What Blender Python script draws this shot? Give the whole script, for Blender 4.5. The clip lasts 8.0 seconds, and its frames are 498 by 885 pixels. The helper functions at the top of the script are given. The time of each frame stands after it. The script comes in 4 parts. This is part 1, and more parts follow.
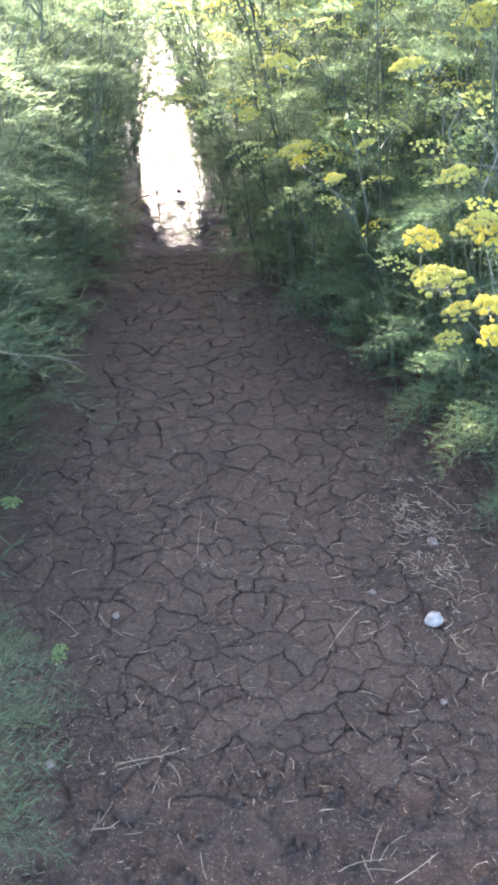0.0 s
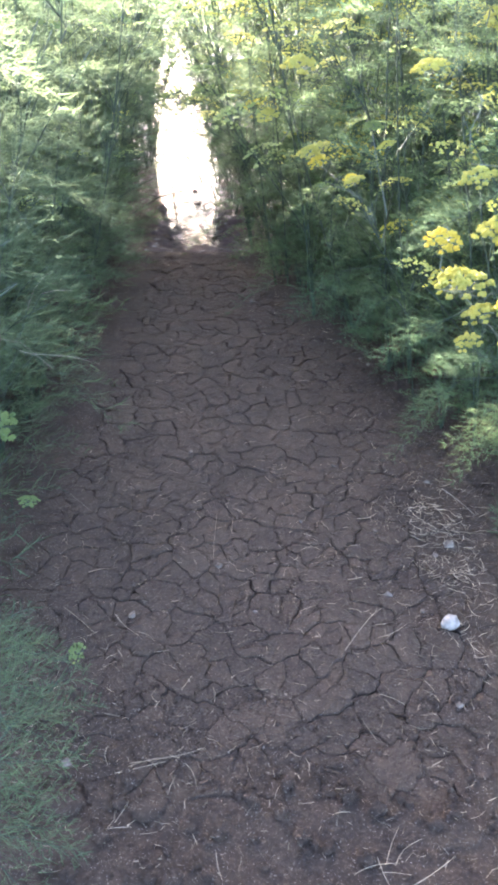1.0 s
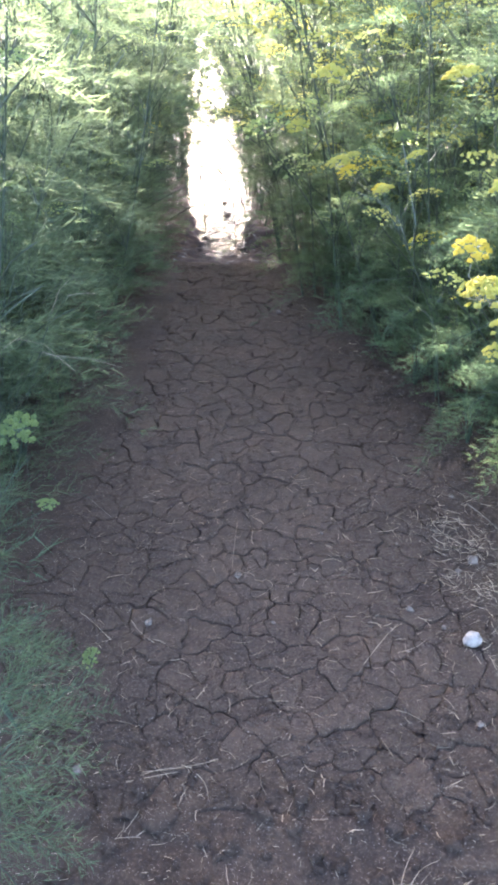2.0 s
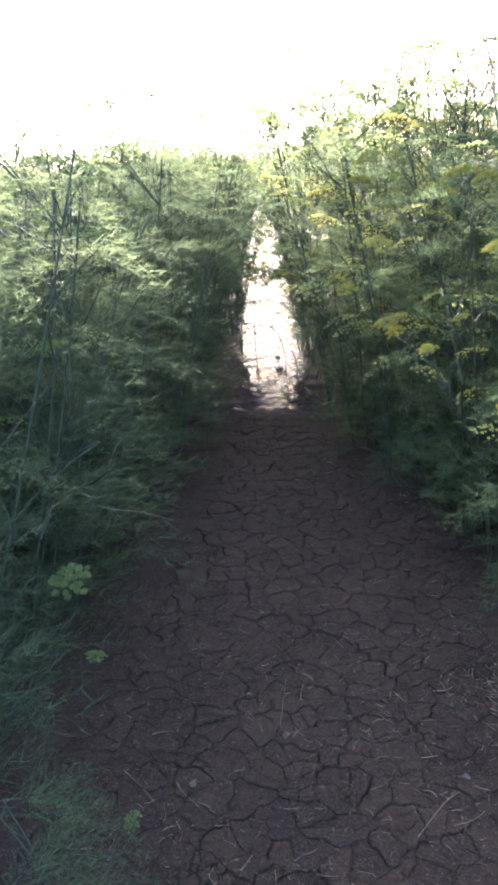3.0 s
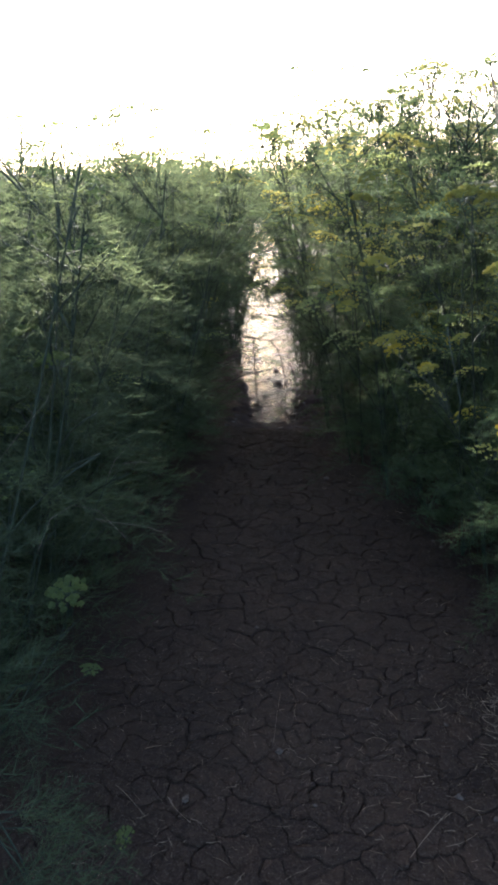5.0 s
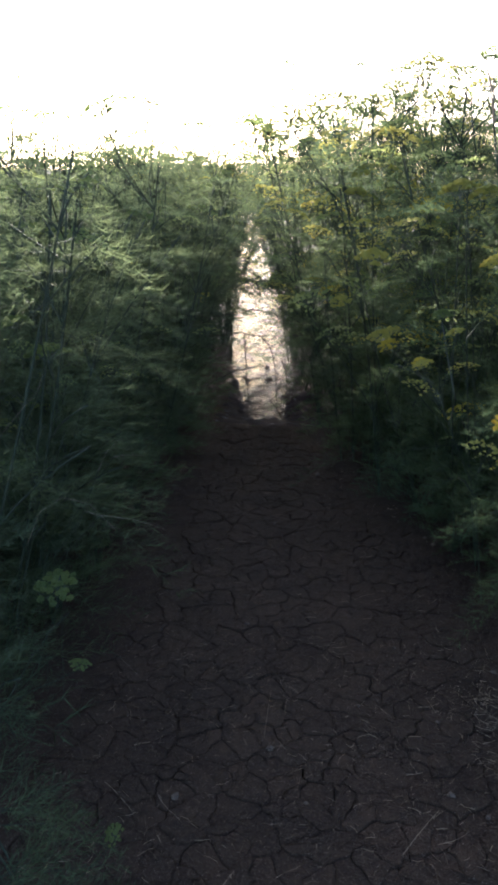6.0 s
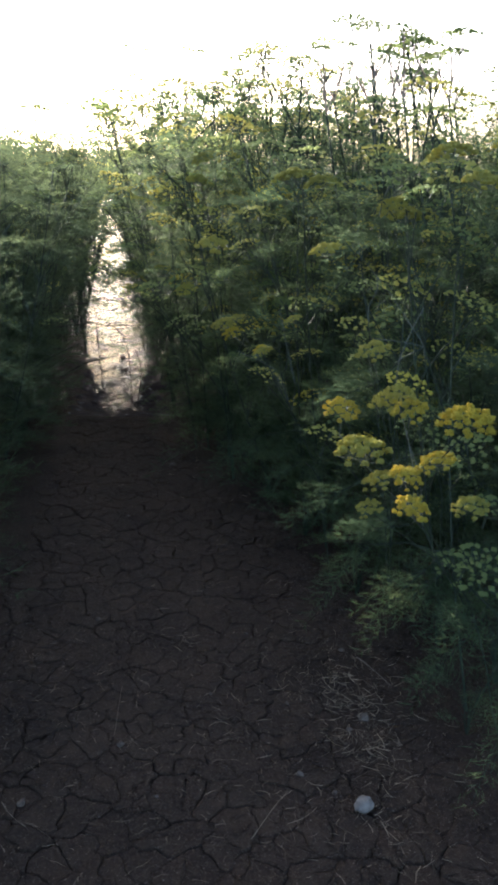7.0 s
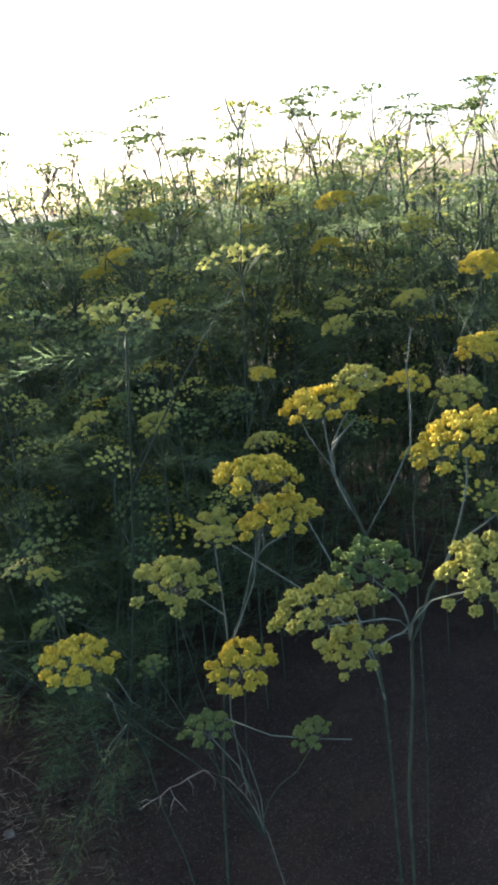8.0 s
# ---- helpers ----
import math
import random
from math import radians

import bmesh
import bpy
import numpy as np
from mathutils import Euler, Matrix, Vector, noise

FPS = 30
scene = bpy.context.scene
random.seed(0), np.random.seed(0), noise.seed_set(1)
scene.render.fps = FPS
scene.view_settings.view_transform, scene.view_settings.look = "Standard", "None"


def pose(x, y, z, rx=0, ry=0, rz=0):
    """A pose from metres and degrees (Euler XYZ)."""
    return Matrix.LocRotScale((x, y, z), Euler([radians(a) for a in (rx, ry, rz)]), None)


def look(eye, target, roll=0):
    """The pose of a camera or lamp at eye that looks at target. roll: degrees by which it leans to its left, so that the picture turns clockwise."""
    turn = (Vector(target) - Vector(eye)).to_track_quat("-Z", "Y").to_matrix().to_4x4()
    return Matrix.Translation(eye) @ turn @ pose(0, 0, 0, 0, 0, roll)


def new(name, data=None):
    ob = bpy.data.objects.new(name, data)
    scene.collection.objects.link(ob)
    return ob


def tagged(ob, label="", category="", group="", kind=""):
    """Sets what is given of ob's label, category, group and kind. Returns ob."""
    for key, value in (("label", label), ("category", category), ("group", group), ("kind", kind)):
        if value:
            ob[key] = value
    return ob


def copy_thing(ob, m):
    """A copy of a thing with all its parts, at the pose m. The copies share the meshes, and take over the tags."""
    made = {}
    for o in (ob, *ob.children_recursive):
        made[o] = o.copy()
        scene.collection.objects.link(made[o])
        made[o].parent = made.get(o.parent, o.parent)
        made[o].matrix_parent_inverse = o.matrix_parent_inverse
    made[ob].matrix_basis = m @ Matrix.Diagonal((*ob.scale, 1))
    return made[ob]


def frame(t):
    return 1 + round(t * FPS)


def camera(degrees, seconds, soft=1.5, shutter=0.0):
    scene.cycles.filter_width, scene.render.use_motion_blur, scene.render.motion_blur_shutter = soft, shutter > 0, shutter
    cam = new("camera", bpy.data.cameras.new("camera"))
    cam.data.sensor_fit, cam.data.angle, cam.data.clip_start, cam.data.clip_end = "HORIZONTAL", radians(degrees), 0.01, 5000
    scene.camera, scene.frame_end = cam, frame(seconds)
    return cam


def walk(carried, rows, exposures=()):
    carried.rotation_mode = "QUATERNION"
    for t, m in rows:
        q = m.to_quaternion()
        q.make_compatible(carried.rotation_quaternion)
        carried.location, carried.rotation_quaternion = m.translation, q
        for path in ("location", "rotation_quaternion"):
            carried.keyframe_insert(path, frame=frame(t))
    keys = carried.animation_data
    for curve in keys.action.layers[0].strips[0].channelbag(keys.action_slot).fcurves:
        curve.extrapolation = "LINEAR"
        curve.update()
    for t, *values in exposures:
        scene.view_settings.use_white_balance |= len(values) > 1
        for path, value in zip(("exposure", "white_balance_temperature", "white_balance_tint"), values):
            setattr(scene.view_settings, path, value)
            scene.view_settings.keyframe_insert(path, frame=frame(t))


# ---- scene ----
cam = camera(33.0, 8.0, soft=3.5)
PATH = [
    (0, (0.011, 0.008, 1.588), (0.005, 1.751, 0.606), -0.2),
    (0.5, (-0.008, 0.006, 1.595), (-0.028, 1.751, 0.618), 0.2),
    (1, (-0.002, 0.009, 1.589), (-0.038, 1.752, 0.608), -0.2),
    (2.3, (0.009, 0.025, 1.558), (-0.132, 1.798, 0.643), -0.0),
    (2.5, (0.011, 0.005, 1.569), (-0.173, 1.82, 0.747), -0.4),
    (3, (0.017, -0.001, 1.596), (-0.213, 1.882, 0.962), -0.8),
    (3.5, (-0.007, -0.011, 1.61), (-0.229, 1.886, 1.016), 0.6),
    (4, (0.0, 0.001, 1.599), (-0.223, 1.893, 0.989), 0.8),
    (5.5, (0.008, -0.006, 1.608), (-0.212, 1.888, 1.003), 0.3),
    (6, (-0.005, 0.017, 1.586), (-0.2, 1.912, 0.975), 1.1),
    (6.5, (0.012, 0.022, 1.598), (-0.089, 1.924, 0.985), 2.4),
    (7, (0.074, 0.04, 1.585), (0.192, 1.935, 0.957), 2.0),
    (7.3, (0.158, 0.056, 1.616), (0.669, 1.9, 1.033), 2.1),
    (7.4, (0.172, 0.041, 1.625), (0.797, 1.863, 1.085), 3.3),
    (7.5, (0.282, 0.017, 1.621), (0.933, 1.844, 1.13), 2.1),
    (7.6, (0.364, -0.005, 1.629), (1.038, 1.816, 1.147), 0.5),
    (7.8, (0.494, -0.059, 1.71), (1.233, 1.723, 1.179), -1.1),
    (8, (0.595, -0.073, 1.761), (1.283, 1.719, 1.2), -5.2),
]
EXPOSURES = [(0.0, 5.05, 5690, 21), (1.2, 5.05, 5690, 21), (2.3, 5.0, 5680, 22), (2.5, 4.9, 5660, 23), (3.0, 3.85, 5620, 22), (3.5, 3.05, 5600, 20),
             (4.2, 2.6, 5600, 18), (5.5, 2.5, 5600, 17), (6.5, 2.38, 5600, 16), (7.0, 2.5, 5620, 14), (7.5, 2.92, 5740, 12), (8.0, 2.76, 5750, 12)]

walk(cam, [(t, look(eye, target, roll)) for t, eye, target, roll in PATH],
     exposures=EXPOSURES)

# ---- daylight: a low sun ahead and to one side of the ditch, bright hazy sky ----
SUN_LEFT, SUN_UP = 17.0, 10.4
world = bpy.data.worlds.new("world")
scene.world = world
world.use_nodes = True
wt = world.node_tree
sky = wt.nodes.new("ShaderNodeTexSky")
sky.sky_type = "NISHITA"
sky.sun_disc = False
sky.sun_elevation = radians(SUN_UP)
sky.sun_rotation = radians(-SUN_LEFT)
sky.air_density, sky.dust_density, sky.ozone_density = 0.6, 4.0, 1.0
wt.links.new(sky.outputs[0], wt.nodes["Background"].inputs[0])
wt.nodes["Background"].inputs[1].default_value = 0.115

sun_data = bpy.data.lights.new("sun", "SUN")
sun_data.energy = 5.0
sun_data.angle = radians(0.6)
sun_data.color = (1.0, 0.88, 0.68)
sun = new("sun", sun_data)
toward = Vector((-math.sin(radians(SUN_LEFT)) * math.cos(radians(SUN_UP)),
                 math.cos(radians(SUN_LEFT)) * math.cos(radians(SUN_UP)), math.sin(radians(SUN_UP))))
sun.matrix_world = look(toward * 60, (0, 0, 0))


# ---- materials ----
def shader(name):
    m = bpy.data.materials.new(name)
    m.use_nodes = True
    return m, m.node_tree, m.node_tree.nodes["Principled BSDF"]


def ramp_mix(nt, factor, a, b, lo=0.35, hi=0.65):
    """Two colours mixed by a factor that is stretched from lo..hi to 0..1."""
    r = nt.nodes.new("ShaderNodeMapRange")
    r.inputs[1].default_value, r.inputs[2].default_value = lo, hi
    nt.links.new(factor, r.inputs[0])
    mix = nt.nodes.new("ShaderNodeMix")
    mix.data_type = "RGBA"
    for slot, c in ((6, a), (7, b)):
        if isinstance(c, tuple):
            mix.inputs[slot].default_value = (*c, 1)
        else:
            nt.links.new(c, mix.inputs[slot])
    nt.links.new(r.outputs[0], mix.inputs[0])
    return mix.outputs[2]


def noise_of(nt, scale, detail=4.0, rough=0.55, where="Object"):
    tc = nt.nodes.new("ShaderNodeTexCoord") if where == "Object" else None
    n = nt.nodes.new("ShaderNodeTexNoise")
    n.inputs["Scale"].default_value = scale
    n.inputs["Detail"].default_value = detail
    n.inputs["Roughness"].default_value = rough
    if tc:
        nt.links.new(tc.outputs["Object"], n.inputs["Vector"])
    else:
        g = nt.nodes.new("ShaderNodeNewGeometry")
        nt.links.new(g.outputs["Position"], n.inputs["Vector"])
    return n.outputs[0]


def bump_from(nt, bsdf, height, strength, distance):
    b = nt.nodes.new("ShaderNodeBump")
    b.inputs["Strength"].default_value = strength
    b.inputs["Distance"].default_value = distance
    nt.links.new(height, b.inputs["Height"])
    nt.links.new(b.outputs[0], bsdf.inputs["Normal"])


def soil_material(name, dark, mid, pale):
    m, nt, p = shader(name)
    fine = noise_of(nt, 115, 6, 0.75, "World")
    broad = noise_of(nt, 3.2, 4, 0.6, "World")
    speck = noise_of(nt, 260, 2, 0.5, "World")
    c = ramp_mix(nt, broad, dark, mid, 0.3, 0.7)
    patch = noise_of(nt, 24, 4, 0.65, "World")
    c = ramp_mix(nt, patch, c, dark, 0.5, 0.72)
    c = ramp_mix(nt, fine, c, pale, 0.5, 0.72)
    c = ramp_mix(nt, speck, c, (0.42, 0.33, 0.24), 0.66, 0.74)
    info = nt.nodes.new("ShaderNodeObjectInfo")
    hsv = nt.nodes.new("ShaderNodeHueSaturation")
    r = nt.nodes.new("ShaderNodeMapRange")
    r.inputs[3].default_value, r.inputs[4].default_value = 0.92, 1.09
    nt.links.new(info.outputs["Random"], r.inputs[0])
    nt.links.new(r.outputs[0], hsv.inputs["Value"])
    nt.links.new(c, hsv.inputs["Color"])
    nt.links.new(hsv.outputs[0], p.inputs["Base Color"])
    p.inputs["Roughness"].default_value = 0.93
    p.inputs["Specular IOR Level"].default_value = 0.25
    both = nt.nodes.new("ShaderNodeMath")
    both.operation = "MULTIPLY_ADD"
    nt.links.new(patch, both.inputs[0])
    both.inputs[1].default_value = 1.3
    nt.links.new(fine, both.inputs[2])
    bump_from(nt, p, both.outputs[0], 1.0, 0.016)
    return m


def leafy_material(name, a, b, through_light, value=(0.7, 1.35)):
    """Plant tissue: varied from plant to plant and blade to blade, partly translucent."""
    m, nt, p = shader(name)
    info = nt.nodes.new("ShaderNodeObjectInfo")
    geo = nt.nodes.new("ShaderNodeNewGeometry")
    drift = nt.nodes.new("ShaderNodeMath")
    drift.operation = "MULTIPLY_ADD"
    nt.links.new(info.outputs["Random"], drift.inputs[0])
    drift.inputs[1].default_value = 0.45
    nt.links.new(noise_of(nt, 2.3, 2, 0.5, "World"), drift.inputs[2])
    c = ramp_mix(nt, drift.outputs[0], a, b, 0.35, 1.0)
    hsv = nt.nodes.new("ShaderNodeHueSaturation")
    r = nt.nodes.new("ShaderNodeMapRange")
    r.inputs[3].default_value, r.inputs[4].default_value = value
    nt.links.new(geo.outputs["Random Per Island"], r.inputs[0])
    nt.links.new(r.outputs[0], hsv.inputs["Value"])
    nt.links.new(c, hsv.inputs["Color"])
    nt.links.new(hsv.outputs[0], p.inputs["Base Color"])
    p.inputs["Roughness"].default_value = 0.75
    p.inputs["Specular IOR Level"].default_value = 0.08
    t = nt.nodes.new("ShaderNodeBsdfTranslucent")
    nt.links.new(hsv.outputs[0], t.inputs["Color"])
    mix = nt.nodes.new("ShaderNodeMixShader")
    mix.inputs[0].default_value = through_light
    nt.links.new(p.outputs[0], mix.inputs[1])
    nt.links.new(t.outputs[0], mix.inputs[2])
    nt.links.new(mix.outputs[0], nt.nodes["Material Output"].inputs["Surface"])
    return m


def bark_material(name, a, b, rough=0.7):
    m, nt, p = shader(name)
    n = noise_of(nt, 30, 4, 0.6)
    nt.links.new(ramp_mix(nt, n, a, b), p.inputs["Base Color"])
    p.inputs["Roughness"].default_value = rough
    p.inputs["Specular IOR Level"].default_value = 0.2
    bump_from(nt, p, n, 0.4, 0.002)
    return m


SOIL = soil_material("loose_soil", (0.045, 0.027, 0.0155), (0.075, 0.046, 0.0255), (0.132, 0.088, 0.052))
MUD = soil_material("dried_mud", (0.053, 0.033, 0.0187), (0.090, 0.056, 0.031), (0.146, 0.098, 0.058))
LEAF = leafy_material("feathery_leaf", (0.096, 0.132, 0.072), (0.132, 0.162, 0.073), 0.6)
# Brighter copy of LEAF for the sunny side, with sunlight put into the colour.
LEAF_SUNLIT = leafy_material("sunlit_leaf", (0.098, 0.148, 0.074), (0.142, 0.180, 0.074), 0.62)
FLOWER = leafy_material("yellow_floret", (0.79, 0.62, 0.07), (0.72, 0.60, 0.09), 0.35, (0.65, 1.15))
FLOWER_OLIVE = leafy_material("olive_floret", (0.44, 0.42, 0.105), (0.56, 0.51, 0.105), 0.34, (0.7, 1.25))
FLOWER_GREEN = leafy_material("green_floret", (0.22, 0.29, 0.11), (0.33, 0.38, 0.12), 0.58, (0.7, 1.2))
# Darker twin of the pale stem below: thicket shade is put into its colour.
SHADED_STEM = bark_material("shaded_fennel_stem", (0.034, 0.046, 0.024), (0.072, 0.085, 0.048), 0.8)
PALE_STEM = bark_material("pale_fennel_stem", (0.11, 0.125, 0.085), (0.19, 0.20, 0.14), 0.75)
DRY_STEM = bark_material("dry_stem", (0.20, 0.15, 0.10), (0.36, 0.29, 0.20))
STRAW = leafy_material("straw", (0.37, 0.27, 0.16), (0.50, 0.38, 0.24), 0.1, (0.35, 1.3))
TWIG = bark_material("dark_twig", (0.045, 0.035, 0.03), (0.09, 0.07, 0.055))
STONE = bark_material("pale_stone", (0.19, 0.155, 0.115), (0.40, 0.33, 0.25), 0.85)
CLOD = bark_material("pale_clod", (0.11, 0.080, 0.055), (0.21, 0.16, 0.11), 0.9)

WATER, nt, p = shader("ditch_water")
film = noise_of(nt, 5.5, 5, 0.65, "World")
nt.links.new(ramp_mix(nt, film, (0.03, 0.024, 0.02), (0.06, 0.045, 0.035)), p.inputs["Base Color"])
nt.links.new(ramp_mix(nt, film, (0.05, 0.05, 0.05), (0.42, 0.42, 0.42), 0.5, 0.66), p.inputs["Roughness"])
p.inputs["IOR"].default_value = 1.21
p.inputs["Specular IOR Level"].default_value = 0.21
ripple = noise_of(nt, 17, 4, 0.6, "World")
bump_from(nt, p, ripple, 0.6, 0.036)

WET, nt, p = shader("wet_mud")
n = noise_of(nt, 16, 5, 0.6, "World")
nt.links.new(ramp_mix(nt, n, (0.035, 0.024, 0.02), (0.075, 0.05, 0.04)), p.inputs["Base Color"])
nt.links.new(ramp_mix(nt, n, (0.32, 0.32, 0.32), (0.85, 0.85, 0.85), 0.35, 0.5), p.inputs["Roughness"])
p.inputs["Specular IOR Level"].default_value = 0.15
bump_from(nt, p, n, 0.9, 0.02)


# ---- mesh building ----
class Build:
    """Collects vertices and faces, each face with a material slot, for one mesh."""

    def __init__(self):
        self.v, self.f, self.m = [], [], []

    def face(self, pts, slot=0):
        k = len(self.v)
        self.v.extend(tuple(q) for q in pts)
        self.f.append(tuple(range(k, k + len(pts))))
        self.m.append(slot)

    def tube(self, pts, r0, r1, sides=5, slot=0):
        k, n = len(self.v), len(pts)
        for i, q in enumerate(pts):
            q = Vector(q)
            a, b = Vector(pts[max(i - 1, 0)]), Vector(pts[min(i + 1, n - 1)])
            ax = (b - a).normalized()
            s = ax.orthogonal().normalized()
            u = ax.cross(s)
            r = r0 + (r1 - r0) * i / max(n - 1, 1)
            for j in range(sides):
                w = 2 * math.pi * j / sides
                self.v.append(tuple(q + (s * math.cos(w) + u * math.sin(w)) * r))
        for i in range(n - 1):
            for j in range(sides):
                a, b = k + i * sides + j, k + i * sides + (j + 1) % sides
                self.f.append((a, b, b + sides, a + sides))
                self.m.append(slot)
        self.f.append(tuple(k + (n - 1) * sides + j for j in range(sides)))
        self.m.append(slot)

    def octa(self, c, r, flat=1.0, slot=0):
        k = len(self.v)
        x, y, z = c
        self.v += [(x + r, y, z), (x, y + r, z), (x - r, y, z), (x, y - r, z), (x, y, z + r * flat), (x, y, z - r * flat)]
        for i in range(4):
            self.f += [(k + i, k + (i + 1) % 4, k + 4), (k + (i + 1) % 4, k + i, k + 5)]
            self.m += [slot, slot]

    def bud(self, c, r, flat=0.8, slot=0, turn=0.0, sides=3):
        """A small blunt cone, open below."""
        k = len(self.v)
        x, y, z = c
        for i in range(sides):
            w = turn + i * 2 * math.pi / sides
            self.v.append((x + r * math.cos(w), y + r * math.sin(w), z))
        self.v.append((x, y, z + r * flat))
        for i in range(sides):
            self.f.append((k + i, k + (i + 1) % sides, k + sides))
            self.m.append(slot)

    def mesh(self, name, mats, smooth=True):
        me = bpy.data.meshes.new(name)
        me.from_pydata(self.v, [], self.f)
        for m in mats:
            me.materials.append(m)
        me.polygons.foreach_set("material_index", self.m)
        me.polygons.foreach_set("use_smooth", [smooth] * len(self.f))
        me.update()
        return me


def part(name, mesh, parent, m=None, label=""):
    ob = new(name, mesh)
    ob.parent = parent
    if m is not None:
        ob.matrix_basis = m
    return tagged(ob, label) if label else ob


def thing(name, label, category, group="", at=(0, 0, 0), kind=""):
    ob = new(name)
    ob.location = at
    return tagged(ob, label, category, group, kind)


def smooth_step(a, b, x):
    t = min(max((x - a) / (b - a), 0.0), 1.0)
    return t * t * (3 - 2 * t)


def bend(a, b, sag, steps=6, rng=random):
    """A curved line from a to b that bows by sag in a random sideways way and upwards."""
    a, b = Vector(a), Vector(b)
    side = Vector((rng.uniform(-1, 1), rng.uniform(-1, 1), rng.uniform(-0.4, 0.4))) * sag
    pts = []
    for i in range(steps + 1):
        t = i / steps
        pts.append(a.lerp(b, t) + side * math.sin(math.pi * t) + Vector((0, 0, sag * 0.4 * math.sin(math.pi * t))))
    return pts


# ---- the ditch: its bed, banks and the land about it ----
BEND_Y, SLOPE = 5.5, -0.113


def centre(y):
    if y > BEND_Y:
        return -0.45 + (y - BEND_Y) * SLOPE
    return -0.45 + 0.45 * smooth_step(5.6, 2.4, y) * 1.05


def half_width(y):
    return 0.20 + 0.10 * smooth_step(6.0, 5.4, y) + 0.53 * smooth_step(5.4, 2.0, y) + 0.07 * smooth_step(6.5, 9.0, y)


def right_edge(y):
    return centre(y) + half_width(y)


def left_edge(y):
    return centre(y) - half_width(y)


def cracked(x, y):
    """1 where the bed has dried into plates, 0 outside."""
    a = smooth_step(1.12, 1.3, y) * smooth_step(5.35, 5.15, y)
    d = half_width(y) - abs(x - centre(y))
    return a * smooth_step(-0.02, 0.08, d)


def ground_z(x, y):
    d = abs(x - centre(max(y, 0))) - half_width(max(y, 0))
    bank = 0.16 * smooth_step(0.05, 1.3, d)
    shelf = smooth_step(7.4, 5.7, y) * (0.07 if x < centre(max(y, 0)) else 0.09)
    bed = -0.11 * smooth_step(5.22, 6.1, y) * smooth_step(0.16, -0.12, d + shelf)
    rough = noise.fractal(Vector((x * 6, y * 6, 0)), 1.0, 2.0, 5) * 0.016 if abs(x) < 6 and -3 < y < 12 else 0
    return bank + bed + rough * (0.35 + 0.65 * max(smooth_step(-0.1, 0.3, d), smooth_step(1.45, 1.1, y))) - 0.024 * smooth_step(0.6, 1.0, cracked(x, y))


def axis_lines(lo, hi, step, out_lo, out_hi):
    inner = list(np.arange(lo, hi, step))
    right, left, s, q = [], [], step, hi
    while q < out_hi:
        right.append(q)
        s *= 1.28
        q += s
    s, q = step * 1.28, lo - step * 1.28
    while q > out_lo:
        left.append(q)
        s *= 1.28
        q -= s
    return [out_lo] + left[::-1] + inner + right + [out_hi]


xs = axis_lines(-2.6, 2.6, 0.04, -900, 900)
ys = axis_lines(0.6, 7.0, 0.045, -300, 1500)
gb = Build()
for y in ys:
    for x in xs:
        gb.v.append((x, y, ground_z(x, y)))
nx = len(xs)
for j in range(len(ys) - 1):
    for i in range(nx - 1):
        a = j * nx + i
        gb.f.append((a, a + 1, a + nx + 1, a + nx))
        gb.m.append(0)
ground = new("ground", gb.mesh("ground", [SOIL]))
tagged(ground, "reddish-brown dry soil of a ditch bed and its banks", "ground", kind="structure")

# the water that stands further along the ditch, with a wet rim of mud
wb = Build()
rows = list(np.arange(5.25, 9.0, 0.12)) + list(np.arange(9.0, 70, 1.5))
for y in rows:
    for k in range(9):
        w = half_width(y) + 0.12
        front = 0.12 * noise.noise(Vector((k * 1.7, 3.1, 0))) if y < 5.6 else 0
        wb.v.append((centre(y) + w * (k / 4 - 1), y + front, -0.035))
for j in range(len(rows) - 1):
    for k in range(8):
        a = j * 9 + k
        wb.f.append((a, a + 1, a + 10, a + 9))
        wb.m.append(0)
water = new("water", wb.mesh("water", [WATER]))
tagged(water, "still shallow ditch water mirroring the bright sky", "water", kind="structure")

rb = Build()
RIM_Y, RIM_X = 56, 34
for j in range(RIM_Y + 1):
    for k in range(RIM_X + 1):
        y = 5.25 + 0.026 * j
        x = centre(y) + (half_width(y) + 0.14) * (2 * k / RIM_X - 1)
        inside = smooth_step(0, 5, min(j, RIM_Y - j, k, RIM_X - k))
        ridge = noise.fractal(Vector((x * 11, y * 26, 4)), 1, 2, 5)
        rb.v.append((x, y, ground_z(x, y) - 0.03 + inside * (0.034 + (0.012 + 0.03 * smooth_step(5.4, 5.7, y)) * ridge)))
for j in range(RIM_Y):
    for k in range(RIM_X):
        a = j * (RIM_X + 1) + k
        rb.f.append((a, a + 1, a + RIM_X + 2, a + RIM_X + 1))
        rb.m.append(0)
wet_rim = new("wet_mud", rb.mesh("wet_mud", [WET]))
tagged(wet_rim, "glistening dark wet mud at the water's edge", "mud", kind="structure")


# ---- fennel ----
def ray_tips(rng, radius, rays, dome):
    """The ends of the rays of a flower head, over a shallow dome."""
    for i in range(rays):
        r = radius * math.sqrt((i + 0.5) / rays) * rng.uniform(0.9, 1.1)
        w = i * 2.39996 + rng.uniform(-0.3, 0.3)
        yield i, Vector((r * math.cos(w), r * math.sin(w), -dome * radius * (r / radius) ** 2 + rng.uniform(-0.06, 0.06) * radius))


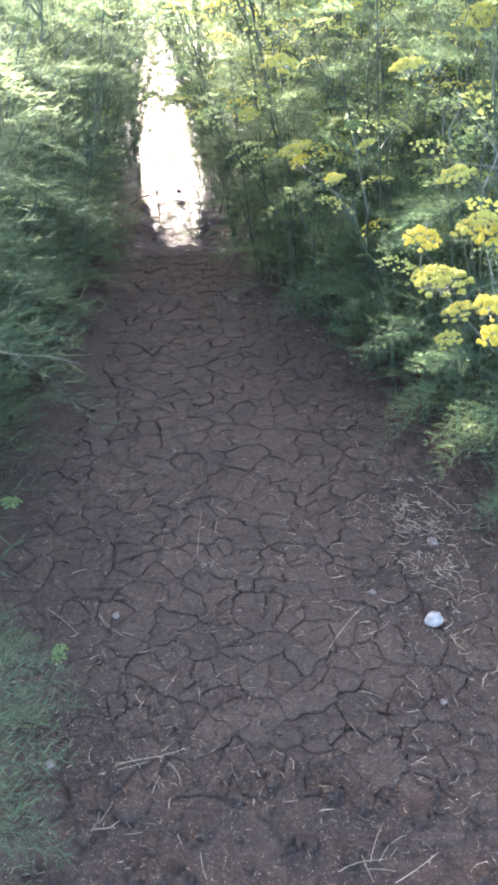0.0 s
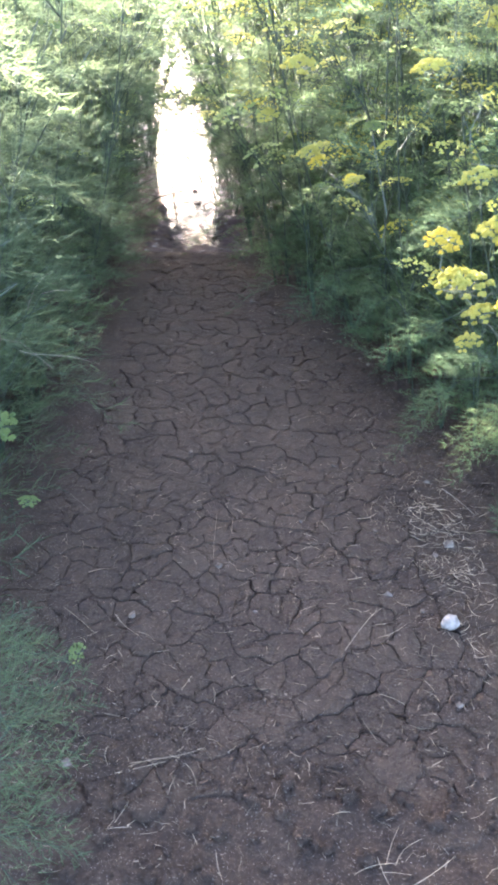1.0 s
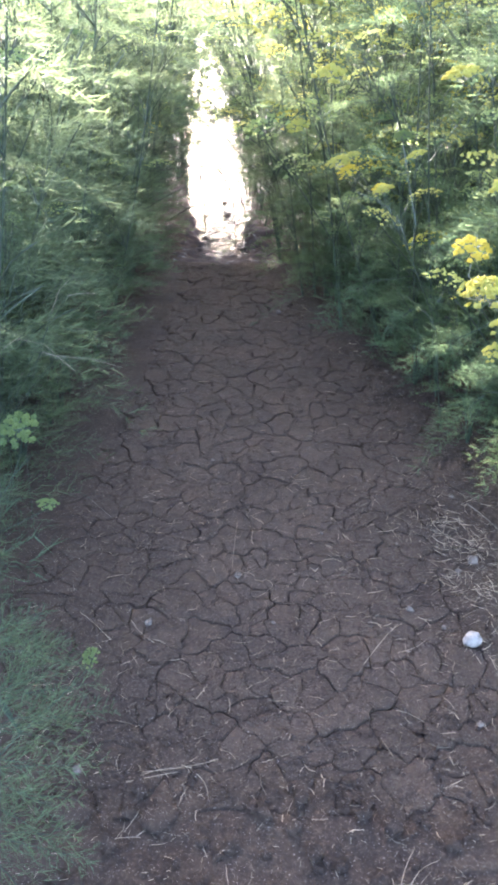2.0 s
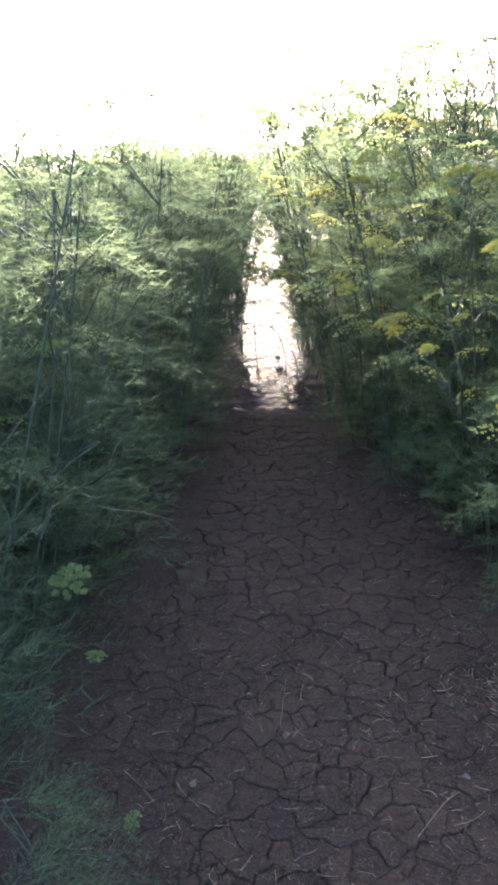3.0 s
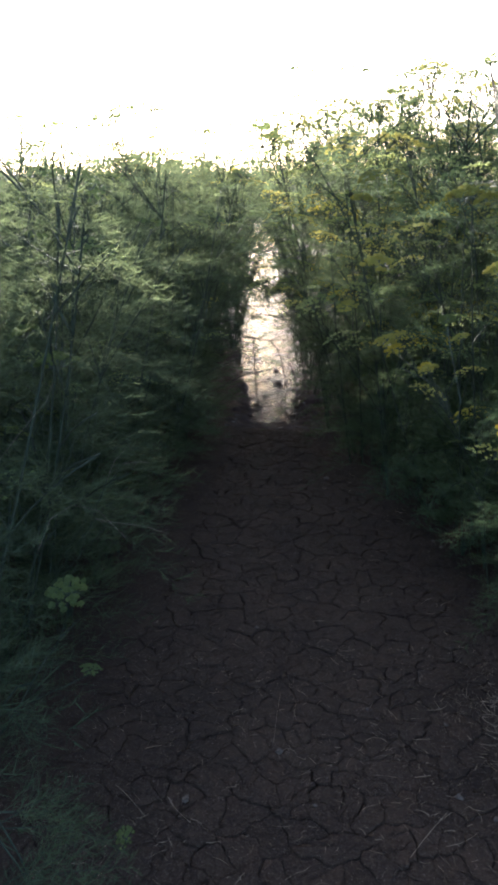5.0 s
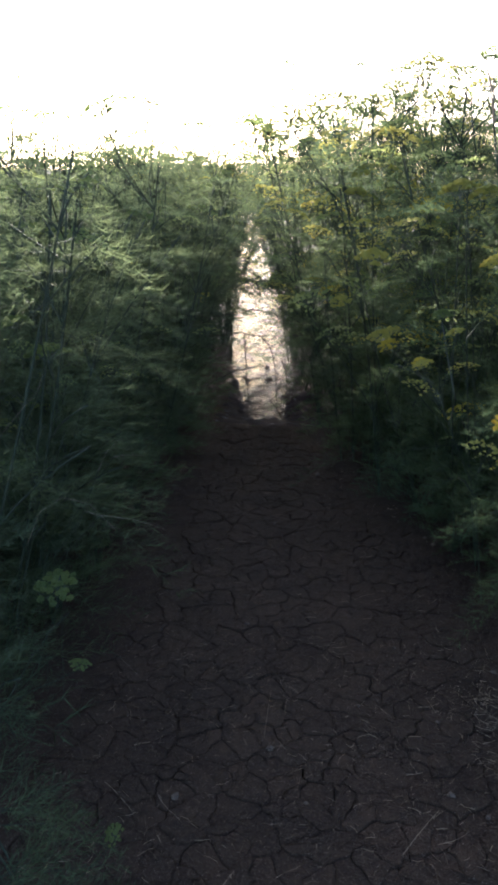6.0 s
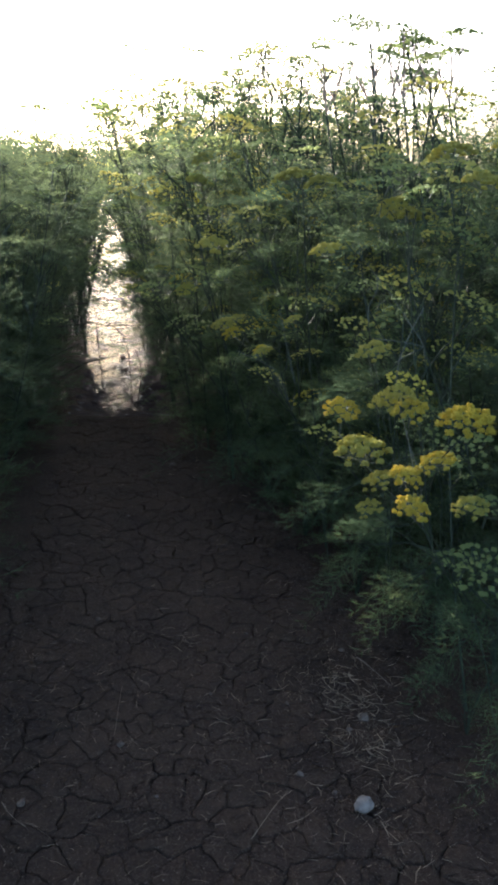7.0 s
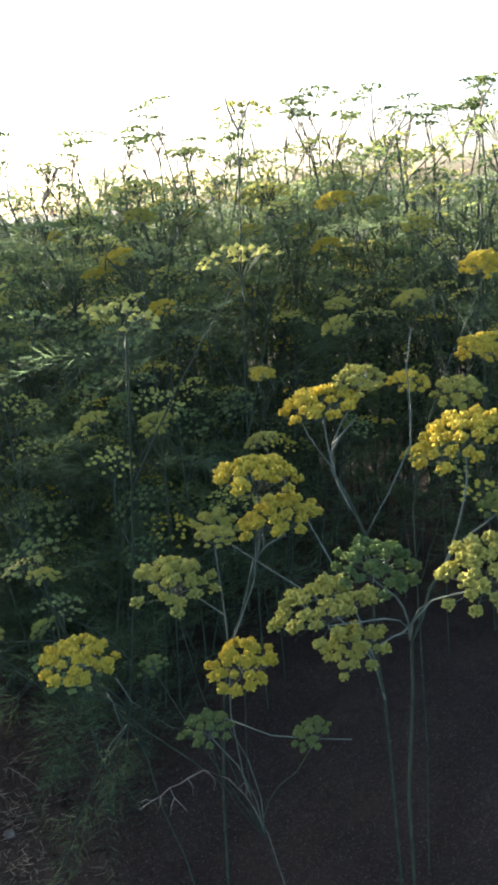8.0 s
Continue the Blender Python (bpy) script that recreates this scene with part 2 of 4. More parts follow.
def umbel_mesh(name, seed, radius, rays, mat, dome=0.3, knob=0.74, sides=3):
    """A flower head of the thicket: rays that spread from one point, a knob on each ray."""
    rng = random.Random(seed)
    b = Build()
    foot = Vector((0, 0, -radius * 0.75))
    b.tube([foot - Vector((0, 0, 0.03)), foot], 0.0024, 0.0014, 3, 0)
    hub = len(b.v) - 3
    for i, tip in ray_tips(rng, radius, rays, dome):
        n = len(b.v)
        b.bud(tip, radius * knob / math.sqrt(rays) * rng.uniform(0.75, 1.25), 0.9, 1, i, sides)
        x, y, z = b.v[n]
        side = Vector((-y, x, 0)).normalized() * 0.0022
        b.f.append((hub + i % 3, n, len(b.v)))
        b.v.append((x + side.x, y + side.y, z))
        b.m.append(0)
    return b.mesh(name, [SHADED_STEM, mat])


def umbel_rays(seed, radius=0.06, rays=31, dome=0.42):
    """The rays of a near flower head, and where its umbellets sit."""
    rng = random.Random(seed)
    b = Build()
    foot = Vector((0, 0, -radius * 0.75))
    b.tube([foot - Vector((0, 0, 0.008)), foot], 0.0014, 0.0014, 4, 0)
    top = len(b.v) - 1
    spots = []
    for i, tip in ray_tips(rng, radius, rays, dome):
        mid = foot.lerp(tip, 0.55) + Vector((tip.x, tip.y, 0)) * 0.12
        n = len(b.v)
        b.tube([mid, tip - Vector((0, 0, 0.004))], 0.0008, 0.0006, 3, 0)
        b.f += [(top, n + (w + 1) % 3, n + w) for w in range(3)]
        b.m += [0, 0, 0]
        spots.append((tip, rng.uniform(0.74, 1.06), rng.uniform(0, 6.28)))
    return b.mesh("umbel", [PALE_STEM]), spots


def umbellet_mesh(seed, mat):
    """One knob at the end of a ray: a rounded tuft of small florets about a core."""
    rng = random.Random(seed)
    b = Build()
    size, count = 0.0116, 18
    b.v.append((0, 0, -size * 0.3))
    for k in range(count):
        h = 1 - 1.3 * (k + 0.5) / count
        u = k * 2.39996 + seed
        q = math.sqrt(max(1 - h * h, 0))
        out = (Vector((q * math.cos(u), q * math.sin(u), h)) + Vector([rng.uniform(-0.16, 0.16) for _ in range(3)])).normalized()
        side = out.orthogonal().normalized()
        up = out.cross(side)
        c = Vector((out.x, out.y, out.z * 0.8)) * size * rng.uniform(0.66, 0.94)
        r = size * rng.uniform(0.27, 0.38)
        n = len(b.v)
        for w in range(3):
            t = u + w * 2.0944
            b.v.append(tuple(c + (side * math.cos(t) + up * math.sin(t)) * r))
        b.v.append(tuple(c + out * r * 0.8))
        for w in range(3):
            b.f += [(n + w, n + (w + 1) % 3, n + 3), (n + (w + 1) % 3, n + w, 0)]
            b.m += [0, 0]
    return b.mesh("umbellet", [mat], False)


def add_leaf(b, base, way, length, rng, filaments=110, slot=1, width=0.0011, fine=True):
    """One feathery leaf: a thin rib that droops, with side ribs of thread-like blades."""
    way = Vector(way).normalized()
    side = way.cross(Vector((0, 0, 1)))
    side = side.normalized() if side.length > 0.05 else Vector((1, 0, 0))
    up = side.cross(way)
    droop = rng.uniform(0.15, 0.55) * length

    def rib(t):
        return base + way * length * t - Vector((0, 0, droop * t * t))

    if fine:
        b.tube([rib(0), rib(0.5), rib(1)], 0.0014, 0.0005, 3, 0)
    else:
        b.face((rib(0) - side * 0.0015, rib(0) + side * 0.0015, rib(0.5)), 0)
        b.face((rib(0.5) - side * 0.001, rib(0.5) + side * 0.001, rib(1)), 0)
    pinnae = 9
    each = max(filaments // (pinnae * 2), 3)
    for i in range(pinnae):
        t = 0.22 + 0.78 * i / (pinnae - 1)
        root = rib(t)
        span = length * 0.42 * (1.15 - 0.75 * t)
        for s in (-1, 1):
            ax = (way * 0.75 + side * s * rng.uniform(0.6, 1.1) + up * rng.uniform(-0.3, 0.3)).normalized()
            for k in range(each):
                u = (k + 0.5) / each
                p0 = root + ax * span * u * 0.75
                d = (ax * 0.7 + side * rng.uniform(-0.9, 0.9) + up * rng.uniform(-0.55, 0.55) + way * rng.uniform(-0.2, 0.6)).normalized()
                w = d.cross(Vector((rng.uniform(-1, 1), rng.uniform(-1, 1), rng.uniform(-1, 1))))
                w = w.normalized() * width if w.length > 0.01 else side * width
                tip = p0 + d * span * rng.uniform(0.3, 0.55)
                b.face((p0 - w, p0 + w, tip), slot)


UMBELS, UMBELLETS = {}, {}
for mat, key in ((FLOWER, "yellow"), (FLOWER_OLIVE, "olive"), (FLOWER_GREEN, "green")):
    UMBELS[key, "mid"] = [umbel_mesh("umbel", 31 + k, 0.06, 40, mat, 0.32, 0.66, 4) for k in range(3)]
    UMBELS[key, "far"] = [umbel_mesh("umbel", 51 + k, 0.06, 11, mat) for k in range(2)]
    UMBELS[key, "airy"] = [umbel_mesh("umbel", 71 + k, 0.06, 24, mat, 0.2, 0.84) for k in range(3)]
    UMBELLETS[key] = [umbellet_mesh(61 + k, mat) for k in range(3)]
NEAR_RAYS = [umbel_rays(11 + k) for k in range(4)]


def hang_umbel(parent, kind, detail, at, radius, tilt, rng, label=""):
    up = Vector((tilt[0], tilt[1], 1)).normalized()
    turn = up.to_track_quat("Z", "Y").to_matrix().to_4x4() @ Matrix.Rotation(rng.uniform(0, 6.28), 4, "Z")
    m = Matrix.Translation(at) @ turn @ Matrix.Diagonal((*([radius / 0.06] * 3), 1))
    if detail != "near":
        return part("umbel", rng.choice(UMBELS[kind, detail]), parent, m, label)
    rays, spots = rng.choice(NEAR_RAYS)
    head = part("umbel", rays, parent, m, label)
    for tip, size, w in spots:
        part("umbellet", rng.choice(UMBELLETS[kind]), head, Matrix.Translation(tip) @ Matrix.Rotation(w, 4, "Z") @ Matrix.Diagonal((size, size, size, 1)))
    return head


def fennel(seed, height, leaves, filaments, heads, detail, mixture, label, low=0.05, leaf=LEAF, blade=0.0011, sides=5, stout=1.0):
    """A bushy fennel plant at the origin: grooved stems that fork, feathery leaves and flat flower heads."""
    rng = random.Random(seed)
    plant = thing("fennel_plant", label, "plant", "fennel along the ditch")
    stems, foliage = Build(), Build()
    ends = []
    lines = []
    for s in range(2):
        lean = Vector((rng.uniform(-0.22, 0.22), rng.uniform(-0.22, 0.22), 0)) * height
        h = height * rng.uniform(0.8, 0.97)
        line = bend((rng.uniform(-0.04, 0.04), rng.uniform(-0.04, 0.04), -0.03), lean + Vector((0, 0, h)), 0.05, 8, rng)
        stems.tube(line, 0.0050 * stout, 0.0034 * stout, sides)
        lines.append(line)
        ends.append(line[-1])
        for k in range(rng.choice((5, 6, 7))):
            i = rng.randint(2, 7)
            w = rng.uniform(0, 6.28)
            reach = rng.uniform(0.16, 0.36)
            tip = line[i] + Vector((math.cos(w) * reach, math.sin(w) * reach, reach * rng.uniform(0.7, 1.6)))
            tip.z = min(tip.z, height)
            arm = bend(line[i], tip, 0.03, sides - 1, rng)
            stems.tube(arm, 0.0034 * stout, 0.0027 * stout, sides - 1 if sides > 3 else 3)
            lines.append(arm)
            ends.append(tip)
    part("stem", stems.mesh("stem", [SHADED_STEM]), plant, None, "forking grey-green stems, darkened as in shade")
    tall = [l for l in lines if len(l) > 6]
    for k in range(leaves):
        line = rng.choice(tall) if rng.random() < 0.6 else rng.choice(lines)
        u = low + (0.99 - low) * rng.random() ** 0.68
        q = u * (len(line) - 1)
        i = min(int(q), len(line) - 2)
        base = line[i].lerp(line[i + 1], q - i)
        w = rng.uniform(0, 6.28)
        way = Vector((math.cos(w), math.sin(w), rng.uniform(-0.15, 0.45)))
        add_leaf(foliage, base, way, rng.uniform(0.24, 0.42), rng, filaments, 1, blade, False)
    part("foliage", foliage.mesh("foliage", [SHADED_STEM, leaf]), plant, None, "feathery thread-like green leaves")
    rng.shuffle(ends)
    for tip in ends[:heads]:
        r = rng.uniform(0.06, 0.115)
        kind = rng.choices(("yellow", "olive", "green"), mixture)[0]
        hang_umbel(plant, kind, detail, tip + Vector((0, 0, r * 0.75)), r, (rng.uniform(-0.4, 0.3), rng.uniform(-0.4, 0.4)), rng)
    return plant


def park(ob):
    """Drop a model plant after its copies stand."""
    for o in (*ob.children_recursive, ob):
        bpy.data.objects.remove(o)


BUSHY = "bushy green fennel plant with feathery leaves and yellow flower heads"
SHADY = "shaded dark green fennel plant with few dull flower heads"
near_models = [fennel(100 + k, 1.95, 34, 126, 15, "mid", (0.4, 5, 6), BUSHY, leaf=LEAF if k % 2 else LEAF_SUNLIT, blade=0.0013) for k in range(5)]
shade_models = [fennel(200 + k, 1.75, 42, 126, 2, "mid", (0, 1, 6), SHADY, blade=0.0012) for k in range(4)]
far_models = [fennel(300 + k, 1.95, 13, 36, 5, "far", (0.2, 3, 7), "", blade=0.0045, sides=3, stout=1.7) for k in range(3)]
back_models = [fennel(350 + k, 1.7, 15, 54, 1, "far", (0, 2, 5), "", blade=0.0032, sides=3, stout=1.4) for k in range(3)]
low_models = [fennel(400 + k, 1.9, 30, 108, 2, "mid", (0, 2, 3), "low leafy young fennel at the foot of taller plants", leaf=LEAF_SUNLIT, blade=0.0019) for k in range(2)]


def leaf_tuft(seed, leaf, label):
    """A low clump of feathery leaves that arch out from one crown."""
    r = random.Random(seed)
    plant = thing("fennel_tuft", label, "plant", "leafy fennel tufts")
    crown, blades = Build(), Build()
    for k in range(15):
        w = k * 2.4 + r.uniform(-0.3, 0.3)
        tip = Vector((math.cos(w) * 0.05, math.sin(w) * 0.05, r.uniform(0.05, 0.3)))
        crown.tube([Vector((0, 0, -0.02)), tip * 0.5 + Vector((0, 0, 0.03)), tip], 0.0026, 0.0014, 3)
        add_leaf(blades, tip, (math.cos(w), math.sin(w), r.uniform(0.1, 1.1)), r.uniform(0.2, 0.36), r, 180, 1, 0.0008, False)
    part("stem", crown.mesh("stem", [SHADED_STEM]), plant)
    part("foliage", blades.mesh("foliage", [SHADED_STEM, leaf]), plant, None, "fine feathery drooping leaves")
    return plant


tuft_models = [leaf_tuft(500 + k, LEAF if k == 2 else LEAF_SUNLIT, "low tuft of feathery fennel leaves drooping over the mud") for k in range(3)]

rng = random.Random(7)


def plant_pose(x, y, scale):
    m = pose(x, y, ground_z(x, y), rng.uniform(-5, 5), rng.uniform(-5, 5), rng.uniform(0, 360))
    return m @ Matrix.Diagonal((scale, scale, scale * rng.uniform(0.95, 1.04), 1))


def plant_at(models, x, y, scale):
    return copy_thing(rng.choice(models), plant_pose(x, y, scale))


def clear_right(x, y):
    """The open, bare patch under the nearest plants beside the ditch."""
    return y < 2.2 and x < 2.2 or y < 2.5 and 1.0 < x < 2.2 or y < 1.4 and x < 2.7 or x > 1.5 and math.hypot(x, y) < 3.1


class Mass:
    """Many far plants, past counting, as one mesh."""

    def __init__(self):
        self.v, self.f, self.m, self.mats = [], [], [], []

    def add(self, model, m):
        for o in model.children:
            me, k = o.data, sum(len(a) for a in self.v)
            co = np.empty(len(me.vertices) * 3)
            me.vertices.foreach_get("co", co)
            w = np.array(m @ o.matrix_basis)
            self.v.append(co.reshape(-1, 3) @ w[:3, :3].T + w[:3, 3])
            slots = []
            for mat in me.materials:
                if mat not in self.mats:
                    self.mats.append(mat)
                slots.append(self.mats.index(mat))
            for q in me.polygons:
                self.f.append([i + k for i in q.vertices])
                self.m.append(slots[q.material_index])

    def place(self, name, label):
        b = Build()
        b.v, b.f, b.m = np.concatenate(self.v).tolist(), self.f, self.m
        tagged(new(name, b.mesh(name, self.mats)), label, "plants", kind="stuff")


def thicket():
    far_sunny, far_shady = Mass(), Mass()
    # the sunlit side, dense along the ditch, thinner where only the tops show
    y = 1.75
    while y < 7.6:
        step = 0.27 if y < 5 else 0.36
        x = right_edge(y) + 0.14
        n = 0
        while x < right_edge(y) + 4.2 - 0.36 * y:
            px, py = x + rng.uniform(-0.08, 0.08), y + rng.uniform(-0.1, 0.1)
            if not clear_right(px, py):
                tall = 0.85 + 0.065 * smooth_step(1.2, 1.9, px) + 0.19 * smooth_step(3.0, 4.4, py) * smooth_step(9.0, 6.8, py) * smooth_step(right_edge(y) + 1.2, right_edge(y) + 0.6, px)
                if n < (7 if py < 3.6 else 4 if py < 5 else 3):
                    plant_at(near_models, px, py, tall * rng.uniform(0.94, 1.05))
                else:
                    far_sunny.add(rng.choice(far_models), plant_pose(px, py, tall * rng.uniform(0.94, 1.05)))
                if n == 0 and py > 2.5:
                    plant_at(low_models, px - 0.02, py + 0.1, rng.uniform(0.3, 0.42))
                    plant_at(low_models, px + 0.1, py - 0.05, rng.uniform(0.45, 0.65))
            x += step + (0.05 if y < 4 else 0.1) * max(x - right_edge(y) - 0.5, 0)
            n += 1
        y += step
    # the shaded side
    rng.seed(11)
    y = 2.05
    while y < 7.6:
        step = 0.3 if y < 5 else 0.38
        x = left_edge(y) - 0.34
        n = 0
        while x > left_edge(y) - 1.6:
            px, py = x + rng.uniform(-0.08, 0.08), y + rng.uniform(-0.1, 0.1)
            plant_at(shade_models, px, py, rng.uniform(0.95, 1.03) + 0.04 * smooth_step(4.5, 6, py))
            if n == 0:
                plant_at(shade_models, px - 0.02, py + 0.15, rng.uniform(0.35, 0.55))
            x -= step + 0.12 * (left_edge(y) - x)
            n += 1
        y += step
    # both sides further along, and the field beyond
    y = 7.6
    while y < 46:
        for k in range(3 if y < 18 else 2):
            x = right_edge(y) + 0.1 + k * (0.42 + 0.025 * y)
            far_sunny.add(rng.choice(far_models), plant_pose(x + rng.uniform(-0.12, 0.05), y + rng.uniform(-0.2, 0.2), rng.uniform(0.9, 1.05) + 0.1 * smooth_step(10, 8, y)))
            x = left_edge(y) - 0.1 - k * (0.42 + 0.025 * y)
            far_shady.add(rng.choice(far_models), plant_pose(x + rng.uniform(-0.05, 0.12), y + rng.uniform(-0.2, 0.2), rng.uniform(0.90, 0.99)))
        y += 0.4 + 0.075 * (y - 7.6)
    # the field on the sunlit side, its depth, and leafy growth behind the first rows on both sides
    for k in range(110):
        x, y = 2.2 + 4.8 * rng.random() ** 1.4, rng.uniform(1.5, 8.5)
        if math.hypot(x, y) > 4.6:
            far_sunny.add(rng.choice(far_models), plant_pose(x, y, rng.uniform(0.86, 0.98)))
    for k in range(120):
        y = rng.uniform(2.6, 9.5)
        x = right_edge(y) + 0.75 + 3.6 * rng.random()
        if not clear_right(x, y):
            far_sunny.add(rng.choice(back_models), plant_pose(x, y, rng.uniform(0.86, 1.03)))
    for k in range(70):
        x, y = rng.uniform(2.3, 9.0), rng.uniform(0.2, 16.0)
        if math.hypot(x, y) > 4.4:
            far_sunny.add(rng.choice(back_models), plant_pose(x, y, rng.uniform(0.75, 0.98)))
    for k in range(30):
        far_shady.add(rng.choice(far_models), plant_pose(rng.uniform(-7.0, -2.4), rng.uniform(2.5, 14.0), rng.uniform(0.80, 0.88)))
    for k in range(160):
        y = rng.uniform(2.2, 10.0)
        far_shady.add(rng.choice(back_models), plant_pose(left_edge(y) - 0.7 - 2.3 * rng.random() ** 1.2, y, rng.uniform(0.82, 1.03)))
    for k in range(60):
        y = rng.uniform(6.4, 13.0)
        far_shady.add(rng.choice(far_models), plant_pose(left_edge(y) - 0.1 - rng.uniform(0, 1.1), y, rng.uniform(0.82, 0.92)))
    for x, y, s in ((-1.0, 2.05, 0.36), (-1.07, 2.35, 0.42), (-0.98, 2.65, 0.36), (-1.2, 1.9, 0.5), (-1.35, 2.3, 0.5), (-1.3, 1.6, 0.45), (-0.96, 3.0, 0.36), (-1.12, 2.8, 0.5)):
        plant_at(tuft_models[2:], x, y, s * 2.2)
    # leafy growth behind the bare patch
    for x, y, s in ((1.8, 2.55, 0.55), (2.2, 2.6, 0.6), (2.6, 2.4, 0.6), (2.0, 2.9, 0.6), (2.5, 2.9, 0.65), (2.9, 2.2, 0.6), (3.0, 2.7, 0.65), (1.5, 2.65, 0.55), (1.15, 2.6, 0.5)):
        plant_at(low_models, x, y, s)
    # single tufts at the foot of the nearest plants
    for x, y, s in ((0.88, 2.1, 0.6), (0.92, 2.58, 0.8), (0.70, 2.96, 0.75), (1.0, 2.95, 1.1), (0.56, 3.5, 0.8), (1.05, 2.35, 1.0)):
        plant_at(tuft_models[:2], x, y, s)
    # feathery tufts that hide the foot of the thicket
    y = 3.1
    while y < 5.1:
        plant_at(tuft_models, right_edge(y) + 0.20 + rng.uniform(-0.06, 0.1), y + rng.uniform(-0.06, 0.06), rng.uniform(0.6, 1.0))
        if rng.random() < 0.6:
            plant_at(tuft_models, right_edge(y) + 0.34 + rng.uniform(-0.06, 0.1), y + rng.uniform(-0.06, 0.06), rng.uniform(1.0, 1.5))
        y += 0.19
    y = 1.7
    while y < 5.6:
        plant_at(tuft_models[2:], left_edge(y) - 0.26 + rng.uniform(-0.08, 0.06), y, rng.uniform(0.6, 1.0))
        y += 0.2
    y = 2.6
    while y < 6.4:
        plant_at(tuft_models, right_edge(y) + rng.uniform(0.46, 0.7), y + rng.uniform(-0.1, 0.1), rng.uniform(1.6, 2.3))
        plant_at(tuft_models[2:], left_edge(y) - rng.uniform(0.5, 0.75), y + rng.uniform(-0.1, 0.1), rng.uniform(1.5, 2.1))
        y += 0.22
    for x, y, k in ((-1.25, 1.5, 1.8), (-1.4, 1.75, 2.2), (-1.2, 1.85, 1.6), (-1.12, 2.0, 1.3), (-1.55, 2.1, 2.3), (-1.6, 2.5, 2.6), (-1.8, 2.2, 2.6), (-1.5, 2.9, 2.4), (-1.85, 2.9, 2.8), (-1.6, 3.4, 2.6), (-2.0, 3.3, 2.9)):
        plant_at(tuft_models[2:], x, y, k)
    far_sunny.place("fennel_thicket", "distant sunlit thicket of green and yellow fennel")
    far_shady.place("fennel_thicket", "distant shaded thicket of green fennel")


thicket()
for ob in near_models + shade_models + far_models + back_models + low_models + tuft_models:
    park(ob)


# ---- the nearest plants on the sunlit side, each stem and flower head where it grows ----
def flowering(seed, base, knots, heads, label, leaves=(), filaments=216, pale=False, leaf=LEAF_SUNLIT, bare=()):
    """A tall open fennel: a main stem through the given knots, one arm to each flower head.
    heads: place, radius, kind, knot from which its arm springs."""
    rng = random.Random(seed)
    foot = Vector((base[0], base[1], ground_z(*base) - 0.03))
    plant = thing("flowering_fennel", label, "plant", "tall flowering fennel", foot)
    knots = [Vector(k) - foot for k in knots]
    line = [Vector((0, 0, 0))]
    for k in knots:
        a = line[-1]
        for i in range(1, 4):
            line.append(a.lerp(k, i / 3) + Vector((rng.uniform(-1, 1), rng.uniform(-1, 1), 0)) * 0.006)
    b = Build()
    b.tube(line, 0.003 if pale else 0.0022, 0.0024 if pale else 0.0015, 6)
    # main stem coloured as if in the plants' shade, paler arms spring from it
    part("stem", b.mesh("stem", [SHADED_STEM]), plant, None, "grooved grey-green main stem, darkened as in shade")
    for (x, y, z), radius, kind, knot in heads:
        tip = Vector((x, y, z)) - foot
        tilt = (rng.uniform(-0.5, 0.12), rng.uniform(-0.5, 0.08))
        if radius > 0.065:
            tilt = (tilt[0] * 0.4, tilt[1] * 0.3)
        up = Vector((tilt[0], tilt[1], 1)).normalized()
        neck = tip - up * radius * 0.8
        root = knots[knot]
        stem_way = (root - (knots[knot - 1] if knot else Vector((0, 0, 0)))).normalized()
        reach = (neck - root).length
        lead = root + stem_way * reach * 0.42 + Vector([rng.uniform(-1, 1) for _ in range(3)]) * reach * 0.05
        arm = [root.lerp(lead, t).lerp(lead.lerp(neck - up * reach * 0.06, t), t) for t in (0, 0.2, 0.4, 0.6, 0.8)] + [neck]
        b = Build()
        b.tube(arm, 0.0022 if pale else 0.0014, 0.0013 if pale else 0.001, 5)
        q = arm[2]
        if rng.random() < 0.6:
            b.tube([q, q + Vector((rng.uniform(-0.05, 0.05), rng.uniform(-0.05, 0.05), 0.05))], 0.002, 0.001, 4)
        part("branch", b.mesh("branch", [PALE_STEM if pale else SHADED_STEM]), plant)
        word = {"yellow": "bright yellow flower head", "olive": "olive-yellow flower head", "green": "green unripe flower head"}[kind]
        hang_umbel(plant, kind, "near", tip, radius, tilt, rng, word)
    for pts in bare:
        b = Build()
        low = Vector(pts[0]) - foot
        b.tube(bend(knots[-1], low, 0.02, 3, rng)[:-1] + [Vector(q) - foot for q in pts], 0.0015, 0.001, 5)
        part("bare_branch", b.mesh("bare_branch", [PALE_STEM]), plant, None, "thin bare pale side stalk")
    for (x, y, z), (dx, dy, dz), length in leaves:
        b = Build()
        p0 = Vector((x, y, z)) - foot
        near = min(line, key=lambda q: (q - p0).length)
        b.tube([near, near.lerp(p0, 0.5) + Vector((0, 0, 0.02)), p0], 0.003, 0.0015, 4, 0)
        add_leaf(b, p0, (dx, dy, dz), length, rng, filaments, 1, 0.0008)
        add_leaf(b, p0, (dx + rng.uniform(-0.5, 0.5), dy + rng.uniform(-0.5, 0.5), dz), length * 0.8, rng, filaments, 1, 0.0008)
        part("leaf", b.mesh("leaf", [SHADED_STEM, leaf]), plant, None, "feathery drooping leaf")
    return plant


